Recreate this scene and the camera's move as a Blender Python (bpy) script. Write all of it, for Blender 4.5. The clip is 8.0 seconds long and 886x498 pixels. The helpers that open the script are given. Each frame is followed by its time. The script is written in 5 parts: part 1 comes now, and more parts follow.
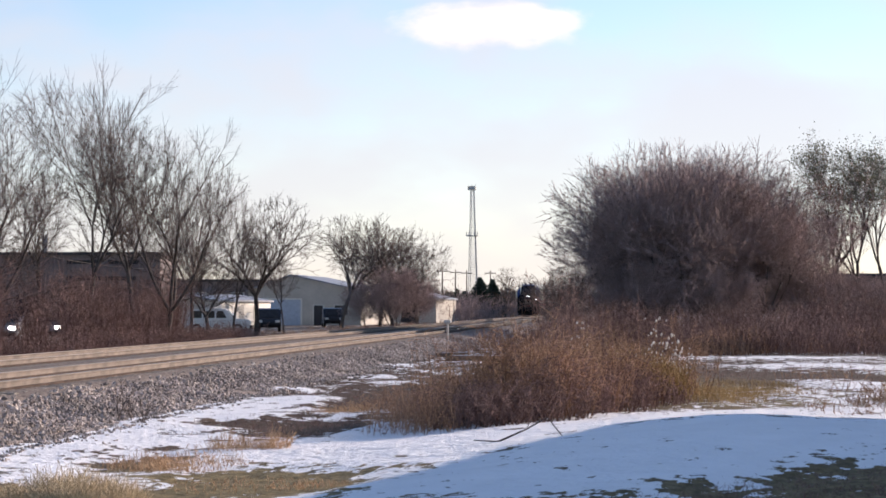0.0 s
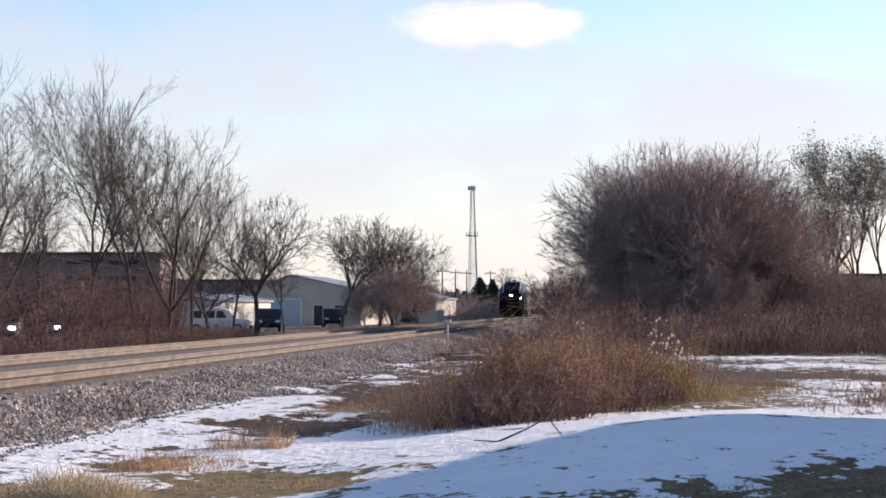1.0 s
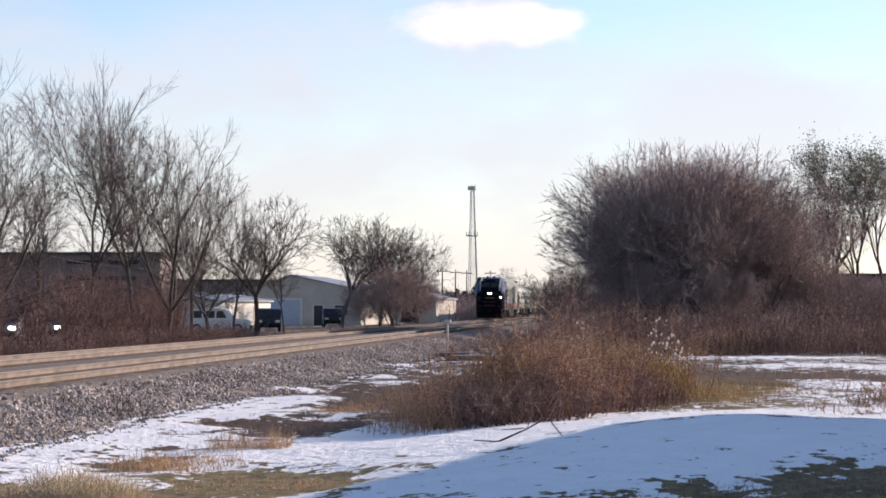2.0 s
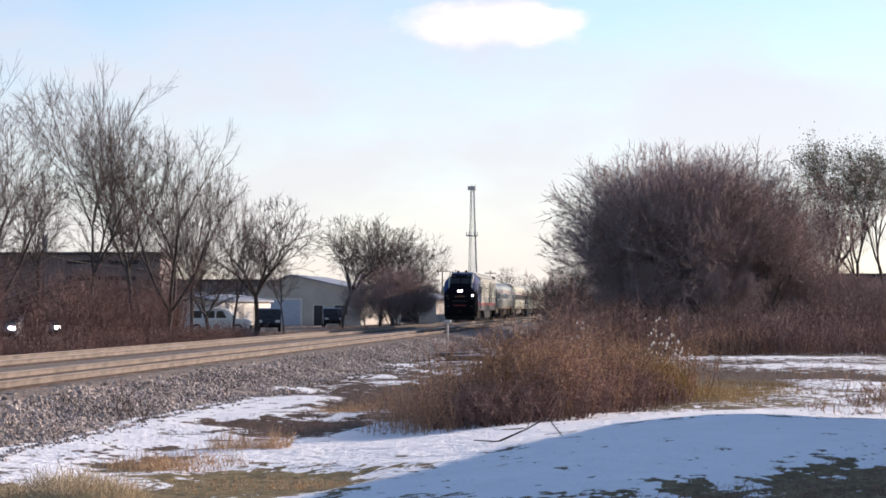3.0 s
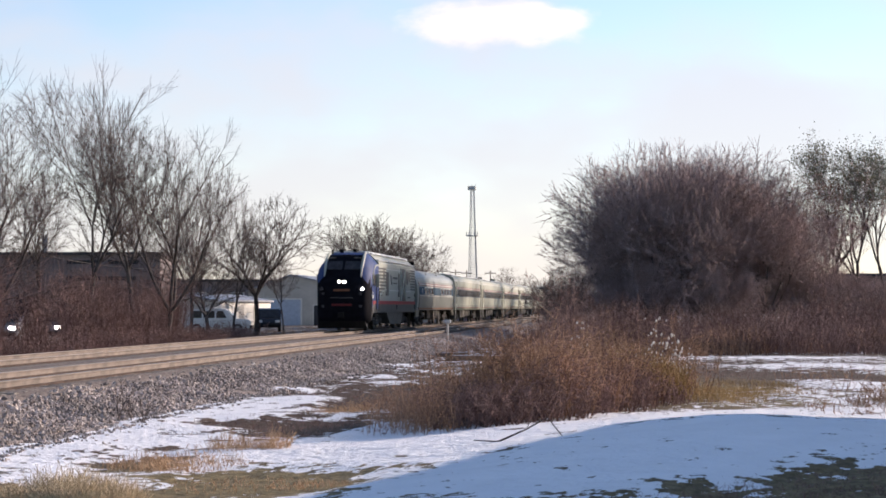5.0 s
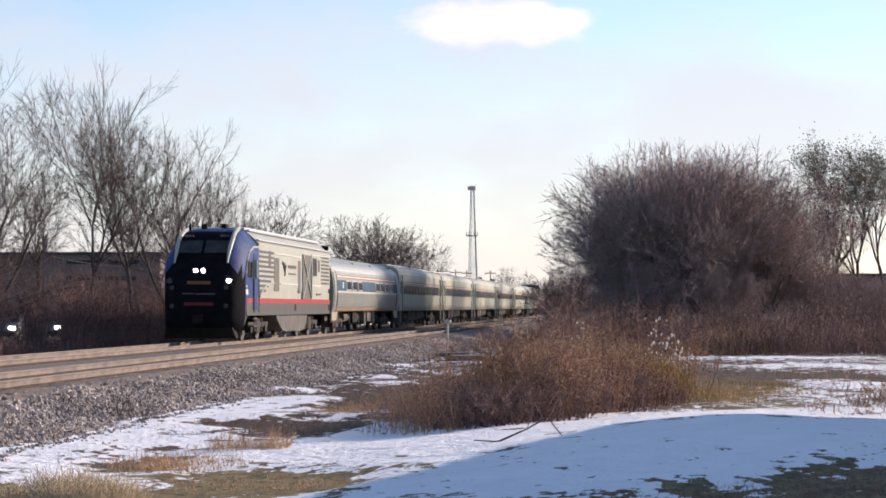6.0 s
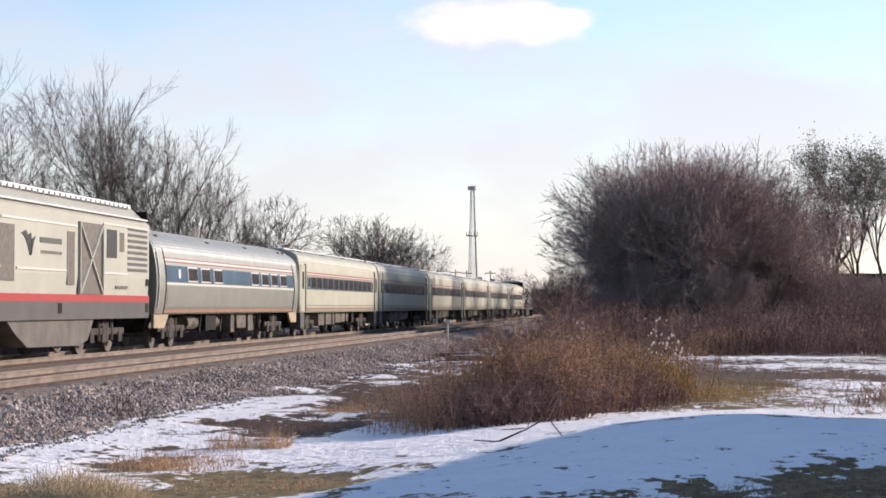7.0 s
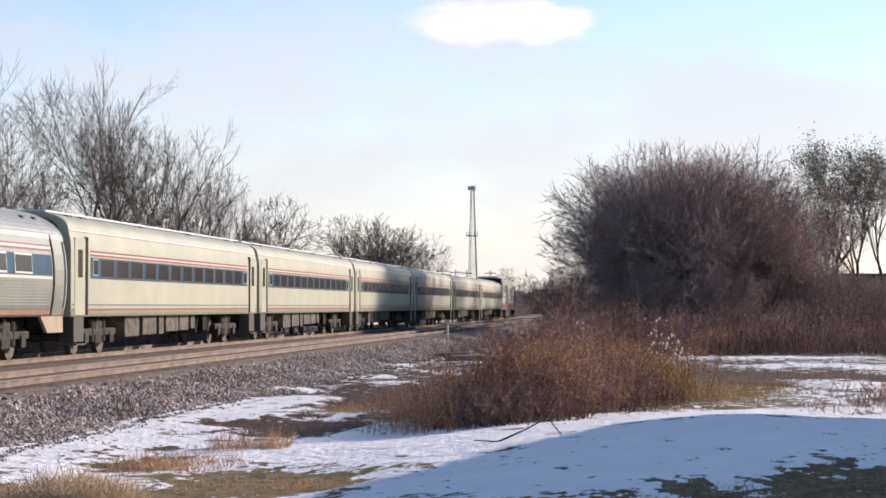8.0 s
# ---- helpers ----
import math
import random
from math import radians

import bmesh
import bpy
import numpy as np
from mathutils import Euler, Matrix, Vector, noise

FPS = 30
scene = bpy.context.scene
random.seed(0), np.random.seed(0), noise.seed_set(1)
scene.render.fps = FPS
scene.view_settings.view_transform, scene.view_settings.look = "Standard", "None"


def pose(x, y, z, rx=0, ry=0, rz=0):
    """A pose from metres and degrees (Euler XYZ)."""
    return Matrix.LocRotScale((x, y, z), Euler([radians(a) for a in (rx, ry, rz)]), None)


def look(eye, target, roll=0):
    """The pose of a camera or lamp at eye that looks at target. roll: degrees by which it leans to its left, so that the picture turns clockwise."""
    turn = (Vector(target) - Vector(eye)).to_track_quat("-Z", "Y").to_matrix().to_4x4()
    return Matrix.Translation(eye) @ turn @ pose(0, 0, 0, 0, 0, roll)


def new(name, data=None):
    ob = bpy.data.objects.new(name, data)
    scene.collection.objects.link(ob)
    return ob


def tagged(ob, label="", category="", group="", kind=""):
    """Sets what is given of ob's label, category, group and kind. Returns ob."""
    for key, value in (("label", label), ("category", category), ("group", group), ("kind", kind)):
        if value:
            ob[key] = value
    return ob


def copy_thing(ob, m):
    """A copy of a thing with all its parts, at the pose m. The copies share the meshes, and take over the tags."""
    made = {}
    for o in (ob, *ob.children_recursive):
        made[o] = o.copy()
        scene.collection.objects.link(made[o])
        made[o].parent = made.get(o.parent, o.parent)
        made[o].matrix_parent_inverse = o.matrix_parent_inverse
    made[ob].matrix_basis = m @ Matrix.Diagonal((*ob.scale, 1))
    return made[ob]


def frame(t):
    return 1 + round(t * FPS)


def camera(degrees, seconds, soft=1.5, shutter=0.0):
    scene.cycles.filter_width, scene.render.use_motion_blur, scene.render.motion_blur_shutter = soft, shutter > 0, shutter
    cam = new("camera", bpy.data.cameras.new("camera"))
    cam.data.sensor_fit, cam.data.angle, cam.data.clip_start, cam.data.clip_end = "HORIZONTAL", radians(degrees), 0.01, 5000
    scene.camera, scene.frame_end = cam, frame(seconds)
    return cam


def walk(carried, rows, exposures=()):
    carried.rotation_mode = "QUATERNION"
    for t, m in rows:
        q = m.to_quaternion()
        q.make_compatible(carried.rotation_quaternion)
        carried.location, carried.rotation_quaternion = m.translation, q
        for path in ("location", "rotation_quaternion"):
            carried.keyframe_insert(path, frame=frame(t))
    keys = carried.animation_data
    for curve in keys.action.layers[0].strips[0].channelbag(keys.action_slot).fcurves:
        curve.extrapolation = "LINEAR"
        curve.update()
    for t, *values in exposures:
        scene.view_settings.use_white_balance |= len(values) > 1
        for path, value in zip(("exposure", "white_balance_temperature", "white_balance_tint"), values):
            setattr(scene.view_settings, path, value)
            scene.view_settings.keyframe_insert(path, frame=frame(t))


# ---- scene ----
cam = camera(24.45, 8.0, soft=1.7)

# The tracks run along +Y, z = 0 at the top of the rails, the camera stands at x = 0, y = 0.
EYE = (0.0, 0.0, 1.33)
TURN = 5.84          # degrees the view points to the left of the tracks
TILT = 1.61          # degrees upwards
STILL = pose(*EYE, 90 + TILT, 0, TURN)
walk(cam, [(0.0, STILL), (8.0, STILL)], exposures=[(0.0, 0.65, 6600, 23), (8.0, 0.65, 6600, 23)])

TRACK_FAR = -16.7    # centre of the track the train runs on
TRACK_NEAR = -12.3  # centre of the empty track
GROUND = -0.66
rng = random.Random(7)


def spot(u, d):
    """Plan position at bearing u (right over depth along the view) and depth d."""
    a = radians(TURN)
    r = u * d
    return r * math.cos(a) - d * math.sin(a), r * math.sin(a) + d * math.cos(a)


# ---- light ----
SUN_AZ = 41.0        # degrees from +X towards +Y
SUN_EL = 17.0
world = bpy.data.worlds.new("sky")
scene.world = world
world.use_nodes = True
wn = world.node_tree
wn.nodes.clear()
sky = wn.nodes.new("ShaderNodeTexSky")
sky.sky_type = "NISHITA"
sky.sun_disc = False
sky.sun_elevation = radians(SUN_EL)
sky.sun_rotation = radians(90 - SUN_AZ)
sky.altitude = 200
sky.air_density = 1.0
sky.dust_density = 0.05
sky.ozone_density = 2.2
bg = wn.nodes.new("ShaderNodeBackground")
bg.inputs["Strength"].default_value = 0.117
wout = wn.nodes.new("ShaderNodeOutputWorld")
wn.links.new(sky.outputs[0], bg.inputs["Color"])
wn.links.new(bg.outputs[0], wout.inputs["Surface"])
sun_dir = Vector((math.cos(radians(SUN_AZ)) * math.cos(radians(SUN_EL)),
                  math.sin(radians(SUN_AZ)) * math.cos(radians(SUN_EL)), math.sin(radians(SUN_EL))))
lamp = bpy.data.lights.new("sun", "SUN")
lamp.energy = 4.2
lamp.angle = radians(0.55)
lamp.color = (1.0, 0.885, 0.72)
sun = new("sun", lamp)
sun.matrix_world = look((60, 40, 60), Vector((60, 40, 60)) - sun_dir)


# ---- materials ----
def mat(name, color, rough=0.6, metal=0.0, vary=0.25, scale=3.0, bump=0.0, bump_scale=40.0, per_object=0.0, emit=0.0, stretch=(1, 1, 1), second=None, spec=0.22):
    """Principled material: colour broken up at two scales of noise, with fine relief."""
    m = bpy.data.materials.new(name)
    m.use_nodes = True
    t = m.node_tree
    b = t.nodes["Principled BSDF"]
    b.inputs["Roughness"].default_value = rough
    b.inputs["Metallic"].default_value = metal
    b.inputs["Specular IOR Level"].default_value = spec
    co = t.nodes.new("ShaderNodeTexCoord")
    mp = t.nodes.new("ShaderNodeMapping")
    mp.inputs["Scale"].default_value = stretch
    t.links.new(co.outputs["Object"], mp.inputs["Vector"])
    n1 = t.nodes.new("ShaderNodeTexNoise")
    n1.inputs["Scale"].default_value = scale
    n1.inputs["Detail"].default_value = 6
    n2 = t.nodes.new("ShaderNodeTexNoise")
    n2.inputs["Scale"].default_value = scale * 9
    n2.inputs["Detail"].default_value = 3
    t.links.new(mp.outputs[0], n1.inputs["Vector"])
    t.links.new(mp.outputs[0], n2.inputs["Vector"])
    mix = t.nodes.new("ShaderNodeMath")
    mix.operation = "MULTIPLY_ADD"
    mix.inputs[1].default_value = 0.35
    t.links.new(n2.outputs[0], mix.inputs[0])
    t.links.new(n1.outputs[0], mix.inputs[2])
    ramp = t.nodes.new("ShaderNodeValToRGB")
    lo = [c * (1 - vary) for c in color]
    hi = [min(1, c * (1 + vary)) for c in color]
    if second:
        lo = list(second)
    ramp.color_ramp.elements[0].position, ramp.color_ramp.elements[0].color = 0.48, (*lo, 1)
    ramp.color_ramp.elements[1].position, ramp.color_ramp.elements[1].color = 0.86, (*hi, 1)
    t.links.new(mix.outputs[0], ramp.inputs[0])
    col = ramp.outputs[0]
    if per_object:
        oi = t.nodes.new("ShaderNodeObjectInfo")
        hs = t.nodes.new("ShaderNodeHueSaturation")
        mr = t.nodes.new("ShaderNodeMapRange")
        mr.inputs["To Min"].default_value = 1 - per_object
        mr.inputs["To Max"].default_value = 1 + per_object
        t.links.new(oi.outputs["Random"], mr.inputs["Value"])
        t.links.new(mr.outputs[0], hs.inputs["Value"])
        t.links.new(col, hs.inputs["Color"])
        col = hs.outputs[0]
    t.links.new(col, b.inputs["Base Color"])
    if bump:
        nb = t.nodes.new("ShaderNodeTexNoise")
        nb.inputs["Scale"].default_value = bump_scale
        nb.inputs["Detail"].default_value = 4
        t.links.new(mp.outputs[0], nb.inputs["Vector"])
        bp = t.nodes.new("ShaderNodeBump")
        bp.inputs["Strength"].default_value = bump
        bp.inputs["Distance"].default_value = 0.03
        t.links.new(nb.outputs[0], bp.inputs["Height"])
        t.links.new(bp.outputs[0], b.inputs["Normal"])
    if emit:
        b.inputs["Emission Color"].default_value = (1.0, 0.97, 0.88, 1)
        b.inputs["Emission Strength"].default_value = emit
    return m


def island_mat(name, dark, light, rough=0.9):
    """Stalks and leaves: colour differs from piece to piece."""
    m = bpy.data.materials.new(name)
    m.use_nodes = True
    t = m.node_tree
    b = t.nodes["Principled BSDF"]
    b.inputs["Roughness"].default_value = rough
    b.inputs["Specular IOR Level"].default_value = 0.15
    g = t.nodes.new("ShaderNodeNewGeometry")
    r = t.nodes.new("ShaderNodeValToRGB")
    r.color_ramp.elements[0].color = (*dark, 1)
    r.color_ramp.elements[1].color = (*light, 1)
    t.links.new(g.outputs["Random Per Island"], r.inputs[0])
    co = t.nodes.new("ShaderNodeTexCoord")
    n = t.nodes.new("ShaderNodeTexNoise")
    n.inputs["Scale"].default_value = 0.35
    t.links.new(co.outputs["Object"], n.inputs["Vector"])
    mr = t.nodes.new("ShaderNodeMapRange")
    mr.inputs["From Min"].default_value, mr.inputs["From Max"].default_value = 0.3, 0.7
    mr.inputs["To Min"].default_value, mr.inputs["To Max"].default_value = 0.7, 1.3
    t.links.new(n.outputs[0], mr.inputs["Value"])
    hs = t.nodes.new("ShaderNodeHueSaturation")
    t.links.new(mr.outputs[0], hs.inputs["Value"])
    t.links.new(r.outputs[0], hs.inputs["Color"])
    t.links.new(hs.outputs[0], b.inputs["Base Color"])
    return m


M = {
    "rail_side": mat("rail rust", (0.215, 0.175, 0.145), 0.85, vary=0.3, scale=2, bump=0.3),
    "rail_top": mat("polished rail", (0.42, 0.39, 0.36), 0.3, 0.9, vary=0.15),
    "tie": mat("concrete sleeper", (0.27, 0.238, 0.20), 0.9, vary=0.2, scale=4, bump=0.5, per_object=0.08, stretch=(1, 6, 6)),
    "ballast": mat("ballast", (0.30, 0.24, 0.20), 0.95, vary=0.55, scale=9, bump=1.0, bump_scale=16),
    "stone": island_mat("ballast stones", (0.17, 0.14, 0.122), (0.56, 0.475, 0.41)),
    "bark": mat("grey bark", (0.095, 0.079, 0.070), 0.95, vary=0.4, scale=3, bump=0.6, per_object=0.2),
    "twig": island_mat("grey brown twigs", (0.065, 0.051, 0.047), (0.165, 0.13, 0.118)),
    "twig_red": island_mat("reddish twigs", (0.24, 0.178, 0.168), (0.40, 0.30, 0.28)),
    "leaf_olive": island_mat("withered olive leaves", (0.12, 0.12, 0.085), (0.34, 0.325, 0.24)),
    "leaf_rust": island_mat("rust leaves", (0.07, 0.03, 0.018), (0.20, 0.09, 0.05)),
    "needle": island_mat("dark needles", (0.02, 0.032, 0.024), (0.06, 0.08, 0.06)),
    "weed_brown": island_mat("brown weeds", (0.17, 0.088, 0.058), (0.54, 0.33, 0.205)),
    "weed_dark": island_mat("dark reddish weeds", (0.10, 0.060, 0.053), (0.32, 0.20, 0.17)),
    "nose_red": mat("dull red paint", (0.12, 0.015, 0.016), 0.5, vary=0.1),
    "rail_foot": mat("dark brown rail foot", (0.060, 0.038, 0.028), 0.9, vary=0.4, scale=3),
    "roof_steel_lit": mat("stainless roof lightened for sky sheen", (0.30, 0.33, 0.325), 0.5, 0.3, vary=0.12, scale=1.5),
    "sill_beige": mat("faded sill paint", (0.30, 0.17, 0.115), 0.6, vary=0.15),
    "skirt_beige": mat("beige skirt paint", (0.34, 0.28, 0.19), 0.6, vary=0.12),
    "lens_dark": mat("dark lamp lens", (0.03, 0.03, 0.035), 0.3, vary=0.2),
    "weed_tan": island_mat("tan grass", (0.34, 0.20, 0.11), (0.70, 0.47, 0.28)),
    "weed_pale": island_mat("straw", (0.45, 0.34, 0.21), (0.85, 0.69, 0.46)),
    "weed_gold": island_mat("golden grass", (0.24, 0.16, 0.065), (0.56, 0.37, 0.17)),
    "fluff": mat("seed fluff", (0.75, 0.70, 0.62), 0.95, vary=0.15),
    "metal_shed": mat("dark ribbed cladding", (0.20, 0.165, 0.158), 0.8, 0.0, vary=0.2, scale=0.6),
    "shed_roof": mat("dark roof sheet", (0.06, 0.06, 0.065), 0.6, vary=0.2, scale=0.5),
    "beige_wall": mat("beige cladding", (0.46, 0.42, 0.36), 0.7, vary=0.12, scale=0.5),
    "white_wall": mat("white cladding", (0.68, 0.65, 0.58), 0.7, vary=0.1, scale=0.5),
    "grey_roof": mat("grey roof sheet", (0.30, 0.31, 0.33), 0.5, 0.2, vary=0.15, scale=0.7),
    "opening": mat("dark opening", (0.03, 0.03, 0.035), 0.4, vary=0.2),
    "blue_door": mat("pale blue door", (0.38, 0.43, 0.50), 0.6, vary=0.1),
    "galv": mat("galvanised steel", (0.44, 0.44, 0.43), 0.55, 0.2, vary=0.15, scale=2),
    "wood_pole": mat("creosoted pole", (0.16, 0.135, 0.115), 0.9, vary=0.3, scale=3),
    "car_white": mat("white car paint", (0.62, 0.61, 0.58), 0.35, vary=0.04),
    "car_dark": mat("dark car paint", (0.03, 0.033, 0.04), 0.2, vary=0.1),
    "car_silver": mat("silver car paint", (0.42, 0.43, 0.45), 0.22, 0.5, vary=0.05),
    "glass": mat("dark window glass", (0.035, 0.032, 0.032), 0.22, vary=0.3, spec=0.35),
    "rubber": mat("tyre rubber", (0.02, 0.02, 0.02), 0.85, vary=0.2),
    "lamp_red": mat("red lamp", (0.35, 0.02, 0.02), 0.3),
    # train
    "cream": mat("silver white paint", (0.375, 0.385, 0.30), 0.5, vary=0.09, scale=0.8),
    "loco_white": mat("loco white paint", (0.375, 0.385, 0.325), 0.5, vary=0.08, scale=0.8),
    "grille": mat("grey grille", (0.105, 0.097, 0.085), 0.6, 0.2, vary=0.3, scale=6),
    "loco_grey": mat("loco grey paint", (0.068, 0.068, 0.066), 0.5, vary=0.15, scale=1.2),
    "loco_tank": mat("dusty tank paint", (0.095, 0.088, 0.077), 0.55, vary=0.3, scale=1.5),
    "loco_blue": mat("loco blue paint", (0.026, 0.052, 0.15), 0.6, vary=0.12, spec=0.1),
    "loco_black": mat("loco black mask", (0.008, 0.008, 0.011), 0.8, vary=0.3, spec=0.02),
    "loco_red": mat("red band", (0.34, 0.022, 0.027), 0.5, vary=0.08),
    "roof_sheet": mat("loco roof", (0.50, 0.52, 0.53), 0.45, 0.2, vary=0.1, scale=2),
    "steel": mat("stainless steel", (0.235, 0.25, 0.225), 0.42, 0.35, vary=0.08, scale=1.5),
    "stripe_blue": mat("blue stripe", (0.030, 0.080, 0.128), 0.6, vary=0.2, spec=0.1, scale=1.2, stretch=(1, 1, 0.2)),
    "stripe_red": mat("thin red stripe", (0.25, 0.062, 0.052), 0.5, vary=0.08),
    "stripe_white": mat("thin white stripe", (0.58, 0.58, 0.54), 0.45, vary=0.04),
    "under": mat("underframe black", (0.011, 0.010, 0.009), 0.9, vary=0.4, scale=4),
    "box_grey": mat("dusty equipment grey", (0.10, 0.088, 0.074), 0.8, vary=0.6, scale=3),
    "bogie": mat("dusty bogie steel", (0.036, 0.031, 0.027), 0.8, vary=0.7, scale=4),
    "wheel": mat("wheel steel", (0.09, 0.08, 0.07), 0.6, 0.2, vary=0.3, scale=4),
    "diaphragm": mat("rubber gangway", (0.03, 0.03, 0.03), 0.85, vary=0.2),
    "headlight": mat("lit headlight and car glint", (0.9, 0.9, 0.85), 0.3, emit=14.0),
    "orange": mat("orange plate", (0.17, 0.07, 0.035), 0.5, vary=0.1),
    "snow_lump": mat("snow", (0.80, 0.82, 0.86), 0.7, vary=0.05, scale=6, bump=0.5, bump_scale=14),
    "old_wood": mat("weathered timber", (0.17, 0.13, 0.10), 0.95, vary=0.4, scale=4, bump=0.5, stretch=(1, 6, 6)),
}


# ---- mesh helpers ----
def empty(name, m=None):
    ob = new(name)
    ob.empty_display_size = 0.3
    if m:
        ob.matrix_basis = m
    return ob


def mesh_of(name, verts, faces, material, smooth=False):
    me = bpy.data.meshes.new(name)
    me.from_pydata([tuple(v) for v in verts], [], faces)
    me.materials.append(material)
    if smooth:
        me.polygons.foreach_set("use_smooth", [True] * len(me.polygons))
    me.update()
    return me


def piece(name, me, parent, label="", m=None):
    ob = new(name, me)
    ob.parent = parent
    if m:
        ob.matrix_basis = m
    if label:
        ob["label"] = label
    return ob


def part(name, bm, material, parent, label="", smooth=False, m=None):
    me = bpy.data.meshes.new(name)
    if smooth:
        for f in bm.faces:
            f.smooth = True
    bm.to_mesh(me)
    bm.free()
    me.materials.append(material)
    return piece(name, me, parent, label, m)


def box(bm, x0, x1, y0, y1, z0, z1, bevel=0.0):
    r = bmesh.ops.create_cube(bm, size=1.0)
    bmesh.ops.transform(bm, verts=r["verts"], matrix=Matrix.Translation(((x0 + x1) / 2, (y0 + y1) / 2, (z0 + z1) / 2)) @ Matrix.Diagonal((x1 - x0, y1 - y0, z1 - z0, 1)))
    if bevel:
        es = list({e for v in r["verts"] for e in v.link_edges})
        bmesh.ops.bevel(bm, geom=es, offset=bevel, segments=2, affect="EDGES", profile=0.5)
    return bm


def boxes(*specs, bevel=0.0):
    bm = bmesh.new()
    for s in specs:
        box(bm, *s, bevel=bevel)
    return bm


def cyl(bm, a, b, r0, r1=None, n=10):
    a, b = Vector(a), Vector(b)
    d = b - a
    r = bmesh.ops.create_cone(bm, cap_ends=True, segments=n, radius1=r0, radius2=r0 if r1 is None else r1, depth=d.length)
    bmesh.ops.transform(bm, verts=r["verts"], matrix=Matrix.Translation((a + b) / 2) @ d.to_track_quat("Z", "Y").to_matrix().to_4x4())
    return bm


def prism(pts, axis, a, b):
    """A bmesh of the outline pts (closed polygon in the other two axes) drawn from a to b along axis."""
    bm = bmesh.new()
    put = {"x": lambda p, v: (v, p[0], p[1]), "y": lambda p, v: (p[0], v, p[1]), "z": lambda p, v: (p[0], p[1], v)}[axis]
    one = [bm.verts.new(put(p, a)) for p in pts]
    two = [bm.verts.new(put(p, b)) for p in pts]
    n = len(pts)
    for i in range(n):
        bm.faces.new((one[i], one[(i + 1) % n], two[(i + 1) % n], two[i]))
    bm.faces.new(one)
    bm.faces.new(two[::-1])
    bmesh.ops.recalc_face_normals(bm, faces=bm.faces)
    return bm


def loft(rings, closed=True):
    bm = bmesh.new()
    vs = [[bm.verts.new(p) for p in r] for r in rings]
    n = len(rings[0])
    for a, b in zip(vs, vs[1:]):
        for i in range(n if closed else n - 1):
            bm.faces.new((a[i], a[(i + 1) % n], b[(i + 1) % n], b[i]))
    if closed:
        bm.faces.new(vs[0])
        bm.faces.new(vs[-1][::-1])
    bmesh.ops.recalc_face_normals(bm, faces=bm.faces)
    return bm


# ---- ground ----
def fall(r, d, cr, cd, sr, sd):
    return math.exp(-((r - cr) / sr) ** 2 - ((d - cd) / sd) ** 2)


def side(x, y):
    """Right and depth of a plan position along the view."""
    a = radians(TURN)
    return x * math.cos(a) + y * math.sin(a), -x * math.sin(a) + y * math.cos(a)


def height(x, y):
    r, d = side(x, y)
    z = GROUND
    z += 0.50 * fall(r, d, 4.2, 25.0, 3.8, 7.0)
    z += 0.10 * fall(r, d, 9.0, 40.0, 9.0, 12.0)
    z -= 0.10 * fall(r, d, -3.0, 27.0, 3.0, 10.0)
    if d < 160 and abs(r) < 60:
        z += 0.05 * noise.noise((x * 0.45, y * 0.45, 0)) + 0.02 * noise.noise((x * 1.7, y * 1.7, 3))
    return z


# depth and reach of the patches, right of the view axis: r, d, half widths, strength
SNOW = [(1.2, 21, 2.6, 3.2, 0.75), (1.4, 29.5, 2.6, 3.6, 0.75), (4.5, 25, 4.6, 5.0, 1.15), (3.8, 34, 3.2, 4, 0.75), (8.5, 33, 3.0, 5, 0.8),
        (-5.75, 28.0, 1.16, 3.05, 0.9), (-5.16, 31.4, 1.04, 2.74, 0.85), (-4.4, 35.1, 1.36, 3.25, 0.85), (-3.71, 40.2, 1.33, 3.81, 0.9), (-2.61, 43.0, 0.95, 2.32, 0.8), (-1.98, 36.9, 0.61, 1.32, 0.6),
        (-3.35, 65.9, 1.1, 1.6, 0.9), (-1.36, 52.4, 0.9, 1.0, 0.9), (-1.57, 68.5, 0.9, 1.2, 0.9), (-3.7, 48.9, 0.95, 0.9, 0.9), (-0.7, 62.1, 0.7, 0.8, 0.9), (-1.9, 57.5, 0.7, 0.7, 0.8), (-1.23, 90.8, 0.4, 2.3, 0.6),
        (-2.43, 28.0, 1.31, 2.2, 0.8), (-3.42, 30.6, 1.0, 1.56, 0.7), (-3.55, 24.1, 0.73, 1.3, 0.65), (-4.84, 24.9, 0.83, 1.2, 0.7), (-1.16, 29.1, 1.05, 2.6, 0.8), (-0.3, 27.0, 1.3, 2.6, 0.5), (-1.0, 33.0, 0.7, 2.0, 0.8), (-1.2, 38.0, 0.5, 1.5, 0.6),
        (12.85, 78.0, 4.74, 2.96, 0.75), (9.7, 48.9, 1.76, 9.3, 0.85), (7.3, 44.4, 1.35, 4.4, 0.75), (12.35, 67.1, 2.6, 3.75, 0.7), (14.5, 60, 3.0, 10, 0.6), (1.4, 76, 2.0, 6, 0.5)]
